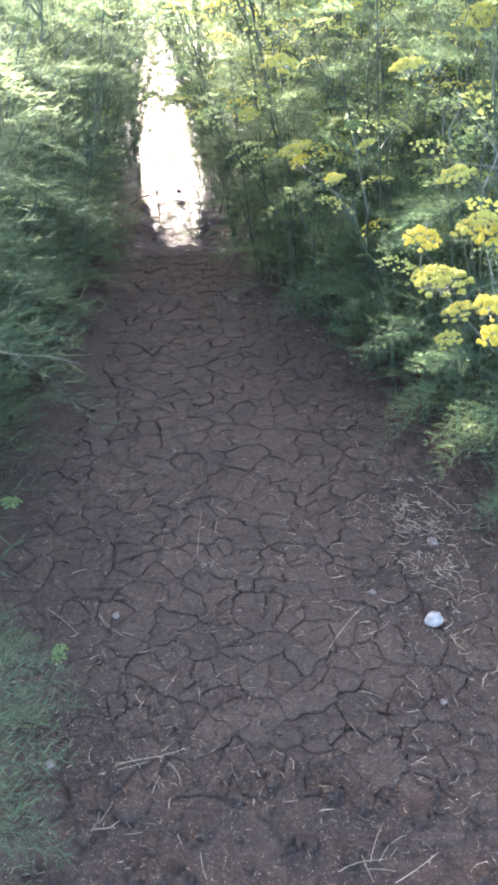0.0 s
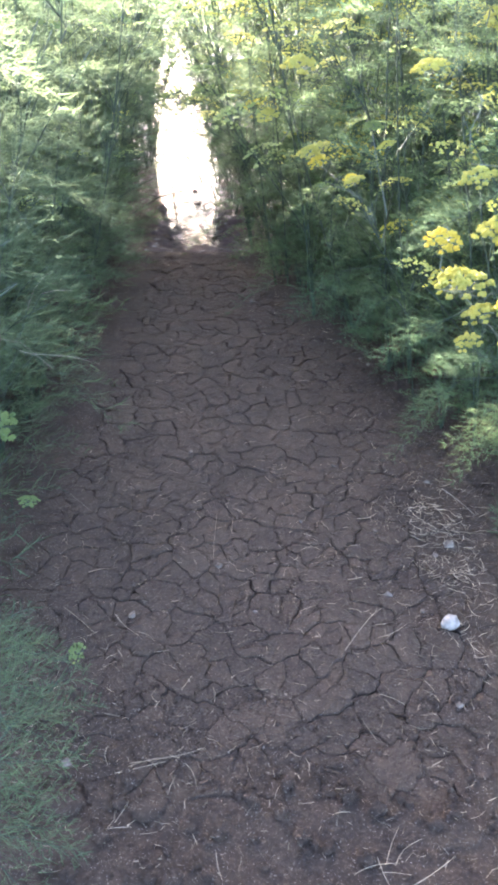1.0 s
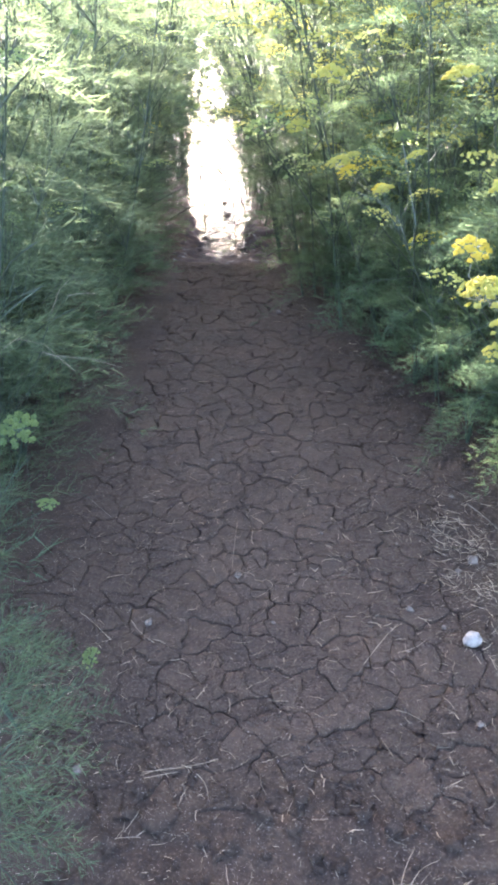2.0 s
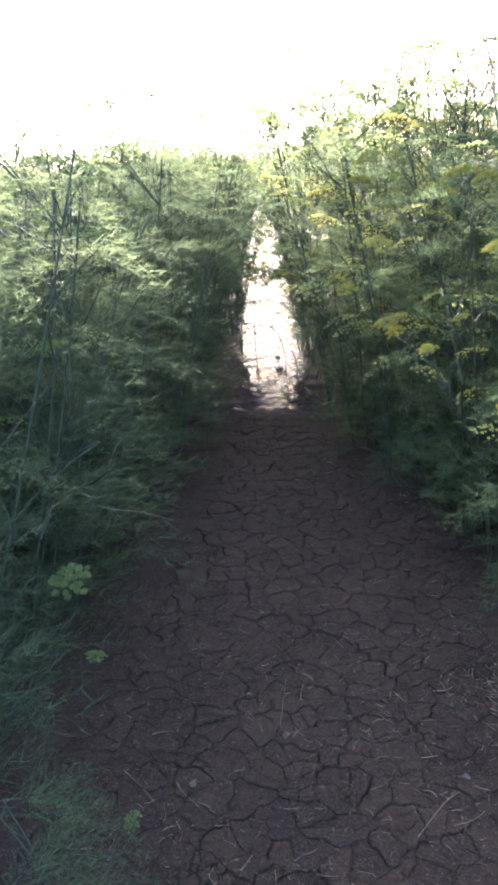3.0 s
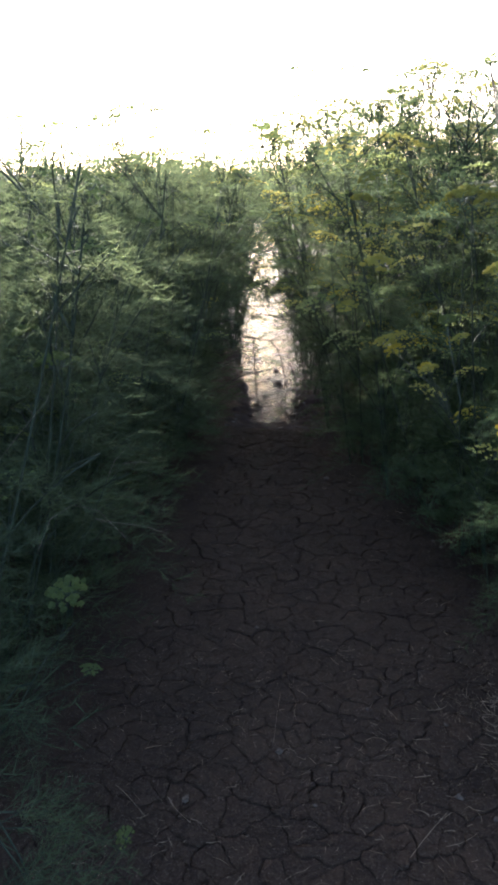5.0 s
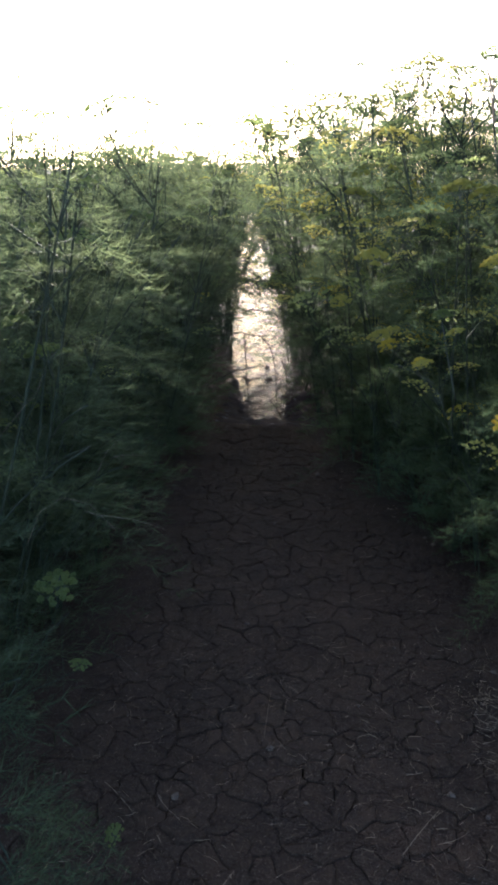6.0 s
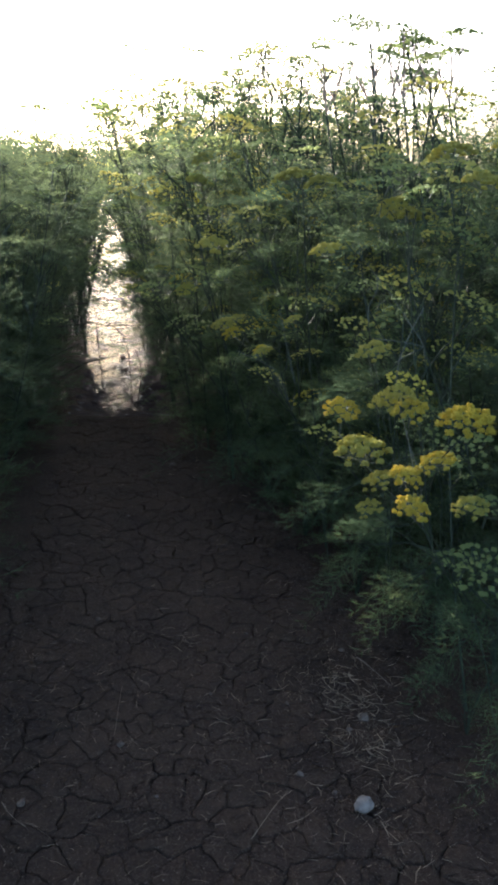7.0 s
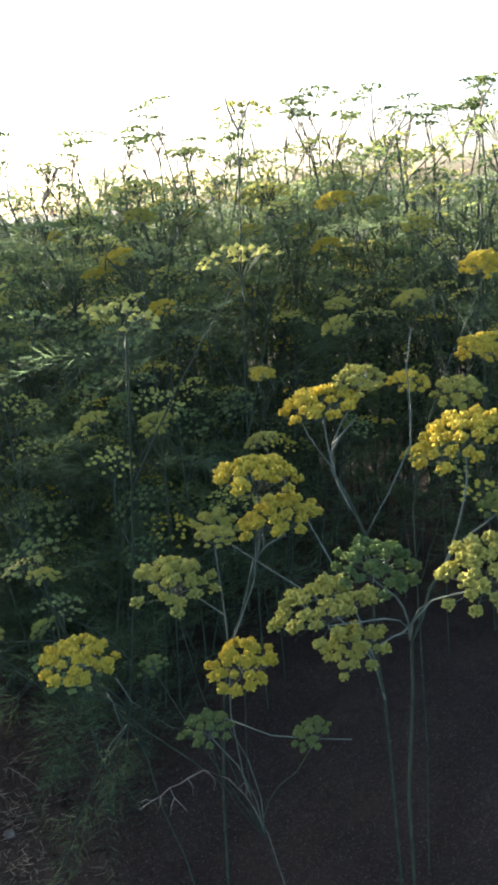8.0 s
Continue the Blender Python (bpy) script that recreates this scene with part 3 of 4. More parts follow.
OPEN = "tall open fennel with pale stems and bright yellow flower heads"
flowering(1, (0.98, 2.08), [(0.84, 2.02, 0.4), (0.63, 1.93, 0.74)], [
    ((0.411, 1.948, 1.05), 0.042, "yellow", 1), ((0.52, 1.83, 1.122), 0.032, "olive", 1), ((0.456, 1.90, 0.975), 0.068, "olive", 1),
    ((0.50, 1.88, 0.90), 0.045, "olive", 1), ((0.585, 1.74, 0.995), 0.042, "yellow", 1), ((0.61, 1.63, 1.125), 0.055, "yellow", 1),
    ((0.475, 1.86, 0.83), 0.03, "olive", 0), ((0.50, 1.88, 1.09), 0.04, "olive", 1), ((0.545, 1.82, 1.09), 0.04, "yellow", 1), ((0.49, 2.02, 1.18), 0.04, "olive", 1), ((0.49, 1.60, 1.01), 0.035, "yellow", 1), ((0.49, 1.53, 0.97), 0.035, "yellow", 1), ((0.56, 1.80, 0.87), 0.028, "olive", 0)], OPEN,
    [((0.66, 1.95, 0.62), (-0.6, -0.5, -0.1), 0.24), ((0.72, 2.0, 0.58), (-0.6, -0.2, -0.25), 0.24), ((0.84, 2.08, 0.34), (-0.6, -0.4, -0.2), 0.22),
     ((0.62, 2.0, 0.72), (-0.7, -0.3, 0.1), 0.22)],
    bare=([(0.406, 1.928, 0.98), (0.412, 1.942, 1.028), (0.419, 1.952, 1.07), (0.408, 1.955, 1.074)],
          [(0.53, 1.928, 1.096), (0.536, 1.942, 1.161), (0.559, 1.949, 1.226), (0.585, 1.953, 1.285)],
          [(0.546, 1.845, 1.009), (0.554, 1.855, 1.049), (0.575, 1.86, 1.085)]))
flowering(2, (1.02, 1.7), [(0.92, 1.66, 0.5), (0.8, 1.56, 0.85)], [
    ((0.614, 1.566, 0.96), 0.036, "olive", 1), ((0.741, 1.474, 1.105), 0.032, "olive", 1), ((0.72, 1.5, 0.98), 0.026, "green", 1),
    ((0.66, 1.47, 1.3), 0.022, "green", 1)],
    "slender fennel with small olive flower heads", [((0.78, 1.55, 0.55), (-0.5, -0.6, -0.1), 0.26), ((0.80, 1.56, 0.53), (-0.6, -0.5, -0.35), 0.19),
     ((0.85, 1.5, 0.7), (-0.3, -0.8, 0.1), 0.2)], filaments=90)
flowering(3, (1.2, 1.5), [(1.17, 1.46, 0.2), (1.10, 1.36, 0.42)], [
    ((0.749, 1.22, 1.055), 0.064, "yellow", 1), ((1.011, 1.145, 1.002), 0.062, "yellow", 1), ((0.909, 1.042, 0.976), 0.042, "green", 1),
    ((1.052, 0.974, 0.952), 0.034, "green", 1), ((0.935, 1.242, 1.149), 0.074, "olive", 1), ((0.86, 1.17, 1.03), 0.026, "green", 1)],
    "fennel leaning out with large yellow flower heads", (),
    bare=([(1.006, 1.191, 0.995), (1.033, 1.202, 1.029), (1.078, 1.223, 1.096), (1.105, 1.254, 1.184)],
          [(0.951, 1.187, 0.842), (0.889, 1.217, 0.862), (0.835, 1.259, 0.909), (0.818, 1.286, 0.948)],
          [(0.983, 1.193, 0.864), (1.054, 1.144, 0.831), (1.126, 1.108, 0.822), (1.181, 1.079, 0.819)]))
flowering(4, (1.24, 0.98), [(1.208, 0.93, 0.8), (1.212, 0.921, 1.086), (1.262, 0.898, 1.21)], [
    ((1.114, 0.835, 1.285), 0.056, "green", 1), ((1.07, 0.929, 1.20), 0.072, "olive", 1), ((1.262, 0.867, 1.431), 0.064, "yellow", 2),
    ((1.199, 0.719, 1.30), 0.062, "olive", 1), ((1.1, 0.90, 1.13), 0.05, "olive", 1), ((1.33, 0.86, 1.31), 0.03, "green", 2)],
    "tall fennel with a forked pale stem and broad flower heads", pale=True)
flowering(5, (1.38, 1.25), [(1.31, 1.18, 0.8), (1.232, 1.09, 1.19), (1.19, 1.1, 1.318)], [
    ((1.175, 1.11, 1.45), 0.066, "yellow", 2), ((1.235, 1.09, 1.475), 0.042, "olive", 2), ((1.239, 1.534, 1.27), 0.036, "olive", 0), ((1.09, 1.44, 1.14), 0.05, "olive", 0)],
    OPEN, pale=True, bare=([(1.217, 1.05, 1.217), (1.263, 1.05, 1.281), (1.312, 1.06, 1.348), (1.34, 1.1, 1.40), (1.36, 1.14, 1.46), (1.378, 1.15, 1.523)],
                           [(1.16, 1.1, 1.365), (1.147, 1.1, 1.387), (1.134, 1.1, 1.422)]))
flowering(16, (0.99, 1.38), [(1.0, 1.3, 0.6), (1.022, 1.24, 0.967), (1.094, 1.24, 1.13)], [
    ((1.113, 1.258, 1.305), 0.080, "yellow", 2), ((1.134, 1.222, 1.231), 0.074, "yellow", 2), ((1.009, 1.206, 1.218), 0.036, "olive", 1)],
    "slender fennel with broad golden flower heads", pale=True)
flowering(6, (1.55, 1.42), [(1.52, 1.36, 0.7), (1.45, 1.27, 1.15)], [
    ((1.432, 1.245, 1.415), 0.040, "yellow", 1), ((1.502, 1.193, 1.396), 0.050, "olive", 1), ((1.608, 1.257, 1.452), 0.046, "yellow", 1),
    ((1.743, 1.431, 1.594), 0.046, "yellow", 1), ((1.42, 1.2, 1.29), 0.036, "olive", 1)], OPEN)
flowering(7, (0.92, 2.6), [(0.85, 2.5, 0.6), (0.72, 2.4, 1.1)], [
    ((0.39, 2.24, 1.395), 0.045, "olive", 1), ((0.724, 2.349, 1.65), 0.062, "olive", 1), ((0.783, 2.227, 1.58), 0.055, "olive", 1),
    ((0.671, 2.567, 1.475), 0.06, "olive", 1), ((0.6, 2.45, 1.5), 0.05, "olive", 1)], OPEN,
    [((0.6, 2.4, 1.0), (-0.7, -0.3, 0.0), 0.24), ((0.55, 2.35, 0.7), (-0.7, -0.4, -0.1), 0.26), ((0.62, 2.45, 0.45), (-0.6, -0.4, -0.2), 0.26)],
    bare=([(0.549, 2.348, 1.133), (0.541, 2.358, 1.179), (0.539, 2.365, 1.217), (0.562, 2.368, 1.269), (0.557, 2.374, 1.305)],
          [(0.541, 2.689, 1.352), (0.559, 2.691, 1.426)]))
flowering(8, (0.62, 3.05), [(0.54, 3.0, 0.45), (0.40, 2.9, 0.76)], [
    ((0.273, 2.74, 1.015), 0.034, "olive", 1), ((0.192, 3.1, 0.92), 0.018, "green", 1), ((0.33, 2.85, 1.16), 0.03, "green", 1), ((0.37, 2.75, 1.12), 0.03, "olive", 1), ((0.29, 2.93, 0.98), 0.032, "yellow", 1), ((0.19, 3.3, 0.97), 0.04, "yellow", 1), ((0.2, 3.3, 1.02), 0.034, "olive", 1)],
    "slender fennel leaning over the dry ditch", [((0.47, 3.1, 0.5), (-0.7, -0.3, -0.2), 0.2)],
    bare=([(0.384, 2.705, 0.908), (0.349, 2.74, 1.05), (0.328, 2.759, 1.142)], [(0.35, 3.044, 0.873), (0.291, 3.055, 0.901), (0.208, 3.068, 0.935)]))
flowering(9, (1.6, 2.4), [(1.52, 2.2, 0.8), (1.4, 1.9, 1.2)], [
    ((1.305, 1.648, 1.384), 0.03, "yellow", 1), ((1.343, 1.76, 1.36), 0.03, "olive", 1), ((1.55, 1.75, 1.45), 0.04, "olive", 1)], OPEN)
flowering(11, (2.1, 3.0), [(2.0, 2.85, 0.9), (1.92, 2.7, 1.4)], [
    ((2.0, 2.58, 1.74), 0.06, "yellow", 1), ((1.86, 2.98, 1.77), 0.055, "olive", 1), ((1.69, 2.61, 1.66), 0.045, "yellow", 1), ((1.86, 2.53, 1.65), 0.05, "olive", 1),
    ((1.87, 2.42, 1.6), 0.05, "yellow", 1), ((2.02, 2.34, 1.72), 0.045, "olive", 1)], OPEN)
flowering(12, (1.45, 3.3), [(1.42, 3.2, 0.9), (1.4, 3.05, 1.4)], [
    ((1.62, 2.96, 1.73), 0.055, "olive", 1), ((1.44, 3.01, 1.74), 0.06, "yellow", 1), ((1.28, 2.84, 1.61), 0.06, "yellow", 1), ((1.14, 3.18, 1.69), 0.05, "yellow", 1),
    ((1.2, 2.8, 1.57), 0.05, "yellow", 1), ((1.52, 2.35, 1.58), 0.035, "olive", 1)], OPEN)
flowering(13, (2.1, 2.1), [(2.02, 2.0, 0.8), (1.95, 1.9, 1.3)], [
    ((1.92, 1.67, 1.57), 0.055, "yellow", 1), ((2.02, 2.1, 1.65), 0.05, "olive", 1), ((1.77, 1.77, 1.49), 0.045, "olive", 1), ((1.71, 2.03, 1.46), 0.04, "olive", 1),
    ((1.66, 1.34, 1.44), 0.05, "yellow", 1)], OPEN)
flowering(14, (1.3, 2.75), [(1.25, 2.65, 0.7), (1.2, 2.5, 1.15)], [
    ((1.27, 2.32, 1.48), 0.045, "yellow", 1), ((1.12, 2.35, 1.46), 0.05, "olive", 1), ((1.13, 1.99, 1.23), 0.05, "olive", 0), ((0.93, 1.84, 1.3), 0.045, "olive", 1),
    ((1.05, 2.0, 1.3), 0.04, "green", 1)], OPEN,
    [((1.1, 2.2, 0.9), (-0.2, -0.8, 0.1), 0.26), ((1.25, 2.15, 1.05), (0.3, -0.8, 0.1), 0.26), ((1.05, 2.15, 0.6), (-0.2, -0.8, 0.0), 0.28), ((1.35, 2.2, 0.75), (0.3, -0.8, 0.1), 0.28)])
flowering(15, (0.75, 3.6), [(0.6, 3.55, 0.7), (0.42, 3.45, 1.05)], [
    ((0.11, 3.17, 1.32), 0.06, "olive", 1), ((0.16, 3.33, 1.0), 0.05, "olive", 0), ((0.07, 3.8, 1.62), 0.06, "olive", 1), ((0.05, 3.79, 1.53), 0.055, "olive", 1),
    ((0.35, 2.85, 1.57), 0.06, "olive", 1), ((0.49, 3.2, 1.55), 0.06, "olive", 1), ((0.0, 3.95, 1.04), 0.05, "olive", 0), ((0.36, 2.99, 1.14), 0.035, "green", 1)], OPEN,
    [((0.3, 3.4, 1.2), (-0.7, -0.4, 0.1), 0.26), ((0.3, 3.45, 0.85), (-0.7, -0.4, 0.0), 0.26), ((0.32, 3.4, 0.5), (-0.6, -0.5, -0.1), 0.28)])
flowering(10, (1.6, 3.1), [(1.52, 2.95, 0.9), (1.45, 2.8, 1.4)], [
    ((1.39, 2.819, 1.741), 0.055, "olive", 1), ((1.234, 2.649, 1.621), 0.06, "yellow", 1), ((1.806, 2.227, 1.743), 0.05, "yellow", 1)], OPEN)

# the nearest plants on the shaded side
flowering(21, (-0.95, 1.75), [(-0.85, 1.78, 0.2), (-0.72, 1.82, 0.42)], [
    ((-0.672, 1.837, 0.61), 0.056, "green", 1), ((-0.62, 1.85, 0.38), 0.028, "green", 0)], "shaded fennel with a pale green flower head",
    [((-0.8, 1.7, 0.35), (0.5, -0.5, 0.1), 0.2)], leaf=LEAF)
flowering(22, (-1.1, 2.4), [(-1.05, 2.4, 0.5), (-0.95, 2.38, 0.8)], [
    ((-0.856, 2.389, 1.09), 0.06, "green", 1), ((-1.0, 2.5, 1.15), 0.05, "green", 1)], "shaded fennel with a pale green flower head")
flowering(23, (-0.72, 1.15), [(-0.62, 1.2, 0.12), (-0.5, 1.3, 0.2)], [
    ((-0.407, 1.36, 0.31), 0.022, "green", 1)], "low green fennel sprawling over the cracked mud",
    [((-0.55, 1.3, 0.15), (0.6, 0.3, 0.2), 0.2), ((-0.6, 1.25, 0.2), (0.7, -0.1, 0.2), 0.24), ((-0.58, 1.1, 0.18), (0.7, -0.3, 0.1), 0.24),
     ((-0.56, 1.0, 0.2), (0.6, -0.4, 0.1), 0.24), ((-0.62, 1.35, 0.2), (0.3, 0.5, 0.3), 0.2), ((-0.6, 1.15, 0.28), (0.5, 0.2, 0.3), 0.22), ((-0.62, 1.2, 0.3), (0.7, 0.3, 0.1), 0.26), ((-0.6, 1.05, 0.3), (0.6, 0.0, 0.2), 0.26),
     ((-0.66, 1.3, 0.35), (0.6, 0.2, 0.1), 0.26), ((-0.6, 0.95, 0.25), (0.7, 0.1, 0.1), 0.26), ((-0.7, 1.4, 0.3), (0.6, 0.1, 0.1), 0.26), ((-0.64, 1.0, 0.38), (0.6, 0.2, 0.0), 0.26)], leaf=LEAF)


# ---- dry stalks that stand above the green ----
def dry_stalk(seed, x, y, fork_z, arms, head=None, back=(0.0, 0.0), slim=1.0):
    rng = random.Random(seed)
    x, y = x + back[0], y + back[1]
    z = ground_z(x, y) - 0.03
    t = thing("dry_stalk", "bare dry fennel stalk forking above the thicket", "plant", "dry stalks", (x, y, z))
    b = Build()
    fork = Vector((-back[0], -back[1], fork_z - z))
    b.tube(bend((0, 0, 0), fork, 0.02, 6, rng), 0.0048 * slim, 0.0036 * slim, 6)
    # the stalk takes the shade-darkened stem colour, the arms the dry one
    part("stalk", b.mesh("stalk", [SHADED_STEM]), t)
    for dx, dy, dz in arms:
        b = Build()
        tip = fork + Vector((dx, dy, dz))
        b.tube(bend(fork, tip, 0.012, 4, rng), 0.0036, 0.0025, 5)
        part("arm", b.mesh("arm", [DRY_STEM]), t)
        if head and dz > 0.075:
            hang_umbel(t, head, "airy", tip + Vector((0, 0, 0.03)), rng.uniform(0.048, 0.07), (rng.uniform(-0.2, 0.2), rng.uniform(-0.2, 0.2)), rng)


dry_stalk(1, 1.433, 1.99, 1.918, [(-0.02, 0.02, 0.085), (0.038, 0.0, 0.07)], None, (0.05, 0.3), 0.55)
def dry_stalks(first, rows):
    for k, (x, y, z, head, arms) in enumerate(rows):
        dry_stalk(first + k, x, y, z, arms, head, (0.4, 0.2))


dry_stalks(2, (
        (0.628, 3.89, 1.853, None, [(-0.079, -0.009, 0.205), (0.033, -0.021, 0.176)]),
        (0.764, 3.155, 1.82, "green", [(-0.022, -0.016, 0.198), (0.045, -0.019, 0.099), (-0.059, 0.002, 0.115)]),
        (0.706, 3.474, 1.819, None, [(-0.1, 0.0, 0.18), (0.015, -0.014, 0.128), (-0.041, -0.002, 0.108)]),
        (0.967, 3.311, 1.828, "green", [(-0.025, -0.014, 0.195), (0.03, -0.03, 0.204), (-0.055, 0.002, 0.131)]),
        (1.042, 3.499, 1.823, None, [(0.047, -0.024, 0.12), (0.016, -0.028, 0.227)]),
        (0.548, 4.201, 1.894, None, [(-0.096, -0.009, 0.19), (0.03, -0.014, 0.119)]),
        (0.294, 4.62, 1.941, "green", [(-0.061, -0.009, 0.122), (0.077, -0.023, 0.188), (0.147, -0.026, 0.172)]),
        ))
dry_stalks(9, (
        (-0.026, 5.028, 1.902, "green", [(-0.032, -0.022, 0.237), (0.059, -0.019, 0.227)]),
        (1.604, 3.167, 1.967, "green", [(-0.018, -0.006, 0.141), (-0.071, 0.012, 0.115), (0.026, -0.012, 0.058)]),
        (2.201, 3.143, 1.951, "green", [(-0.057, 0.017, 0.132), (0.034, -0.031, 0.164), (-0.028, 0.007, 0.088)]),
        (2.428, 3.016, 1.99, "green", [(-0.004, -0.008, 0.114), (0.057, -0.039, 0.056)]),
        (2.345, 2.719, 1.934, "green", [(0.033, -0.028, 0.091), (0.067, -0.048, 0.059)]),
        (2.588, 2.548, 1.971, "green", [(-0.011, 0.0, 0.084), (0.027, -0.029, 0.088)]),
        (1.35, 3.646, 1.955, "green", [(0.0, -0.006, 0.089), (-0.061, 0.008, 0.061)])))

rs = random.Random(41)
for k, (x, y, z) in enumerate(((1.12, 3.2, 1.97), (1.25, 3.25, 2.0), (1.44, 3.2, 2.03), (1.53, 3.15, 2.07), (1.59, 3.2, 2.09), (1.66, 3.3, 2.0), (1.82, 3.2, 2.0),
                               (2.12, 3.2, 2.09), (2.18, 3.1, 2.06), (2.28, 3.2, 2.12), (2.38, 3.25, 2.05), (2.54, 3.2, 2.11), (2.69, 3.2, 2.07), (2.77, 3.1, 2.03),
                               (2.99, 3.2, 2.11), (3.08, 3.2, 2.12), (0.7, 3.4, 2.05), (0.79, 3.45, 2.08), (0.91, 3.4, 2.05), (0.53, 3.4, 2.0), (1.46, 3.6, 2.0), (2.0, 3.4, 2.03))):
    rise = rs.uniform(0.14, 0.24)
    arms = [(rs.uniform(-0.09, 0.09), rs.uniform(-0.05, 0.05), rise * rs.uniform(0.55, 1.0)) for _ in range(rs.choice((3, 3, 4)))]
    dry_stalk(30 + k, x, y, z - rise, arms, "green" if k % 4 else None, (0.45, 0.3) if x < 1.3 else (0.1, 0.2))

# two broad heads that stand clear of the thicket
for k, (x, y, z, r) in enumerate(((0.68, 3.4, 2.09, 0.085), (0.82, 3.4, 2.06, 0.08))):
    stalk = thing("seed_stalk", "tall stalk with a broad pale green umbrella-shaped head", "plant", "dry stalks", (x + 0.35, y + 0.2, ground_z(x + 0.35, y + 0.2) - 0.03))
    b = Build()
    tip = Vector((x, y, z)) - stalk.location
    b.tube(bend((0, 0, 0), tip - Vector((0, 0, r * 0.8)), 0.04, 7, rs), 0.006, 0.004, 6)
    part("stalk", b.mesh("stalk", [SHADED_STEM]), stalk)
    hang_umbel(stalk, "green", "mid", tip, r, (0.05, -0.05), rs, "broad umbrella-shaped green head")


# ---- twigs over the water, bent stems, sticks on the mud ----
def line_thing(name, label, category, group, pts, r0, r1, mat, sides=5, twigs=0, seed=0):
    rng = random.Random(seed)
    b = Build()
    b.tube(pts, r0, r1, sides)
    for k in range(twigs):
        i = rng.randint(1, len(pts) - 2)
        q = Vector(pts[i])
        d = Vector((rng.uniform(-1, 1), rng.uniform(-1, 1), rng.uniform(-0.3, 0.8))) * rng.uniform(0.03, 0.12)
        b.tube([q, q + d * 0.6, q + d + Vector((0, 0, -0.01))], r1, r1 * 0.5, 4)
    return tagged(new(name, b.mesh(name, [mat])), label, category, group)


TW = "thin dark twig hanging over the ditch water"
r3 = random.Random(5)
for k in range(24):
    y = 8.2 + 0.55 * k
    z = r3.uniform(0.2, 0.9)
    s = -1 if k % 3 else 1
    x0 = centre(y) + s * (half_width(y) + 0.3)
    start = (x0, y + r3.uniform(-0.2, 0.2), z)
    end = (centre(y) - s * r3.uniform(-0.15, half_width(y) + 0.1), y + r3.uniform(-0.4, 0.4), r3.uniform(0.0, z))
    line_thing("twig", TW, "twig", "twigs over the water", [(x0, start[1], ground_z(x0, start[1]) - 0.02)] + bend(start, end, 0.1, 7, r3), 0.007 + 0.0004 * k, 0.004 + 0.0002 * k, TWIG, 5, 9, k)


def twigs_at(first, lines):
    for k, pts in enumerate(lines):
        line_thing("twig", TW, "twig", "twigs over the water", pts, 0.006, 0.0032, TWIG, 5, 5, first + k)


twigs_at(70, (
        [(-1.2, 6.15, 0.0), (-1.1, 6.15, 0.4), (-0.72, 6.163, 0.458), (-0.627, 6.168, 0.436), (-0.528, 6.178, 0.436), (-0.409, 6.188, 0.438), (-0.1, 6.2, 0.45)],
        [(-1.2, 6.5, 0.0), (-1.0, 6.5, 0.5), (-0.671, 6.495, 0.58), (-0.548, 6.503, 0.559), (-0.467, 6.504, 0.523), (-0.2, 6.5, 0.46)],
        [(-0.568, 6.178, 0.437), (-0.499, 6.168, 0.368), (-0.465, 6.151, 0.274), (-0.447, 6.133, 0.187), (-0.43, 6.1, -0.04)],
        [(-0.687, 6.163, 0.452), (-0.678, 6.147, 0.353), (-0.66, 6.12, 0.15), (-0.64, 6.1, -0.04)],
        ))
twigs_at(74, (
        [(-1.0, 6.3, 0.0), (-0.8, 6.3, 0.12), (-0.656, 6.313, 0.158), (-0.573, 6.326, 0.176), (-0.519, 6.332, 0.182)],
        [(-0.385, 5.861, 0.328), (-0.349, 5.845, 0.245), (-0.339, 5.828, 0.173), (-0.344, 5.805, 0.082), (-0.369, 5.774, -0.06)],
        [(-0.441, 5.597, 0.106), (-0.394, 5.585, 0.049), (-0.34, 5.57, -0.03)]))

# thin litter of stems that lies in the shallow end of the water
rl = random.Random(17)
for k in range(34):
    y = 5.4 + 1.5 * rl.random() ** 1.6
    x = centre(y) + half_width(y) * rl.uniform(-0.95, 0.95)
    w, reach = rl.gauss(0.0, 0.5), rl.uniform(0.05, 0.13)
    d = Vector((math.cos(w), math.sin(w), 0)) * reach
    mid = Vector((x, y, rl.uniform(-0.028, -0.01)))
    line_thing("floating_stem", "thin dark dead stem lying in shallow water", "stem", "dead stems in the water",
               [mid - d + Vector((0, 0, -0.015)), mid - d * 0.3, mid + d * 0.4 + Vector((0, 0.01, 0.01)), mid + d + Vector((0, 0, -0.012))], 0.004, 0.0022, TWIG, 4, 1, 200 + k)

BENT = "thin bent dry stem arching out of the shaded thicket"
def bent_stems(lines):
    for pts in lines:
        x0, y0 = pts[0][0] - 0.16, pts[0][1] + 0.16
        b = Build()
        # thicket shade is put into the colour of the lower length
        b.tube([(x0, y0, ground_z(x0, y0) - 0.02), (x0 + 0.02, y0 - 0.02, pts[1][2] * 0.55), pts[1]], 0.0009, 0.0008, 4, 0)
        b.tube(pts[1:], 0.0006, 0.0003, 4, 1)
        tagged(new("bent_stem", b.mesh("bent_stem", [SHADED_STEM, DRY_STEM])), BENT, "stem", "bent dry stems")


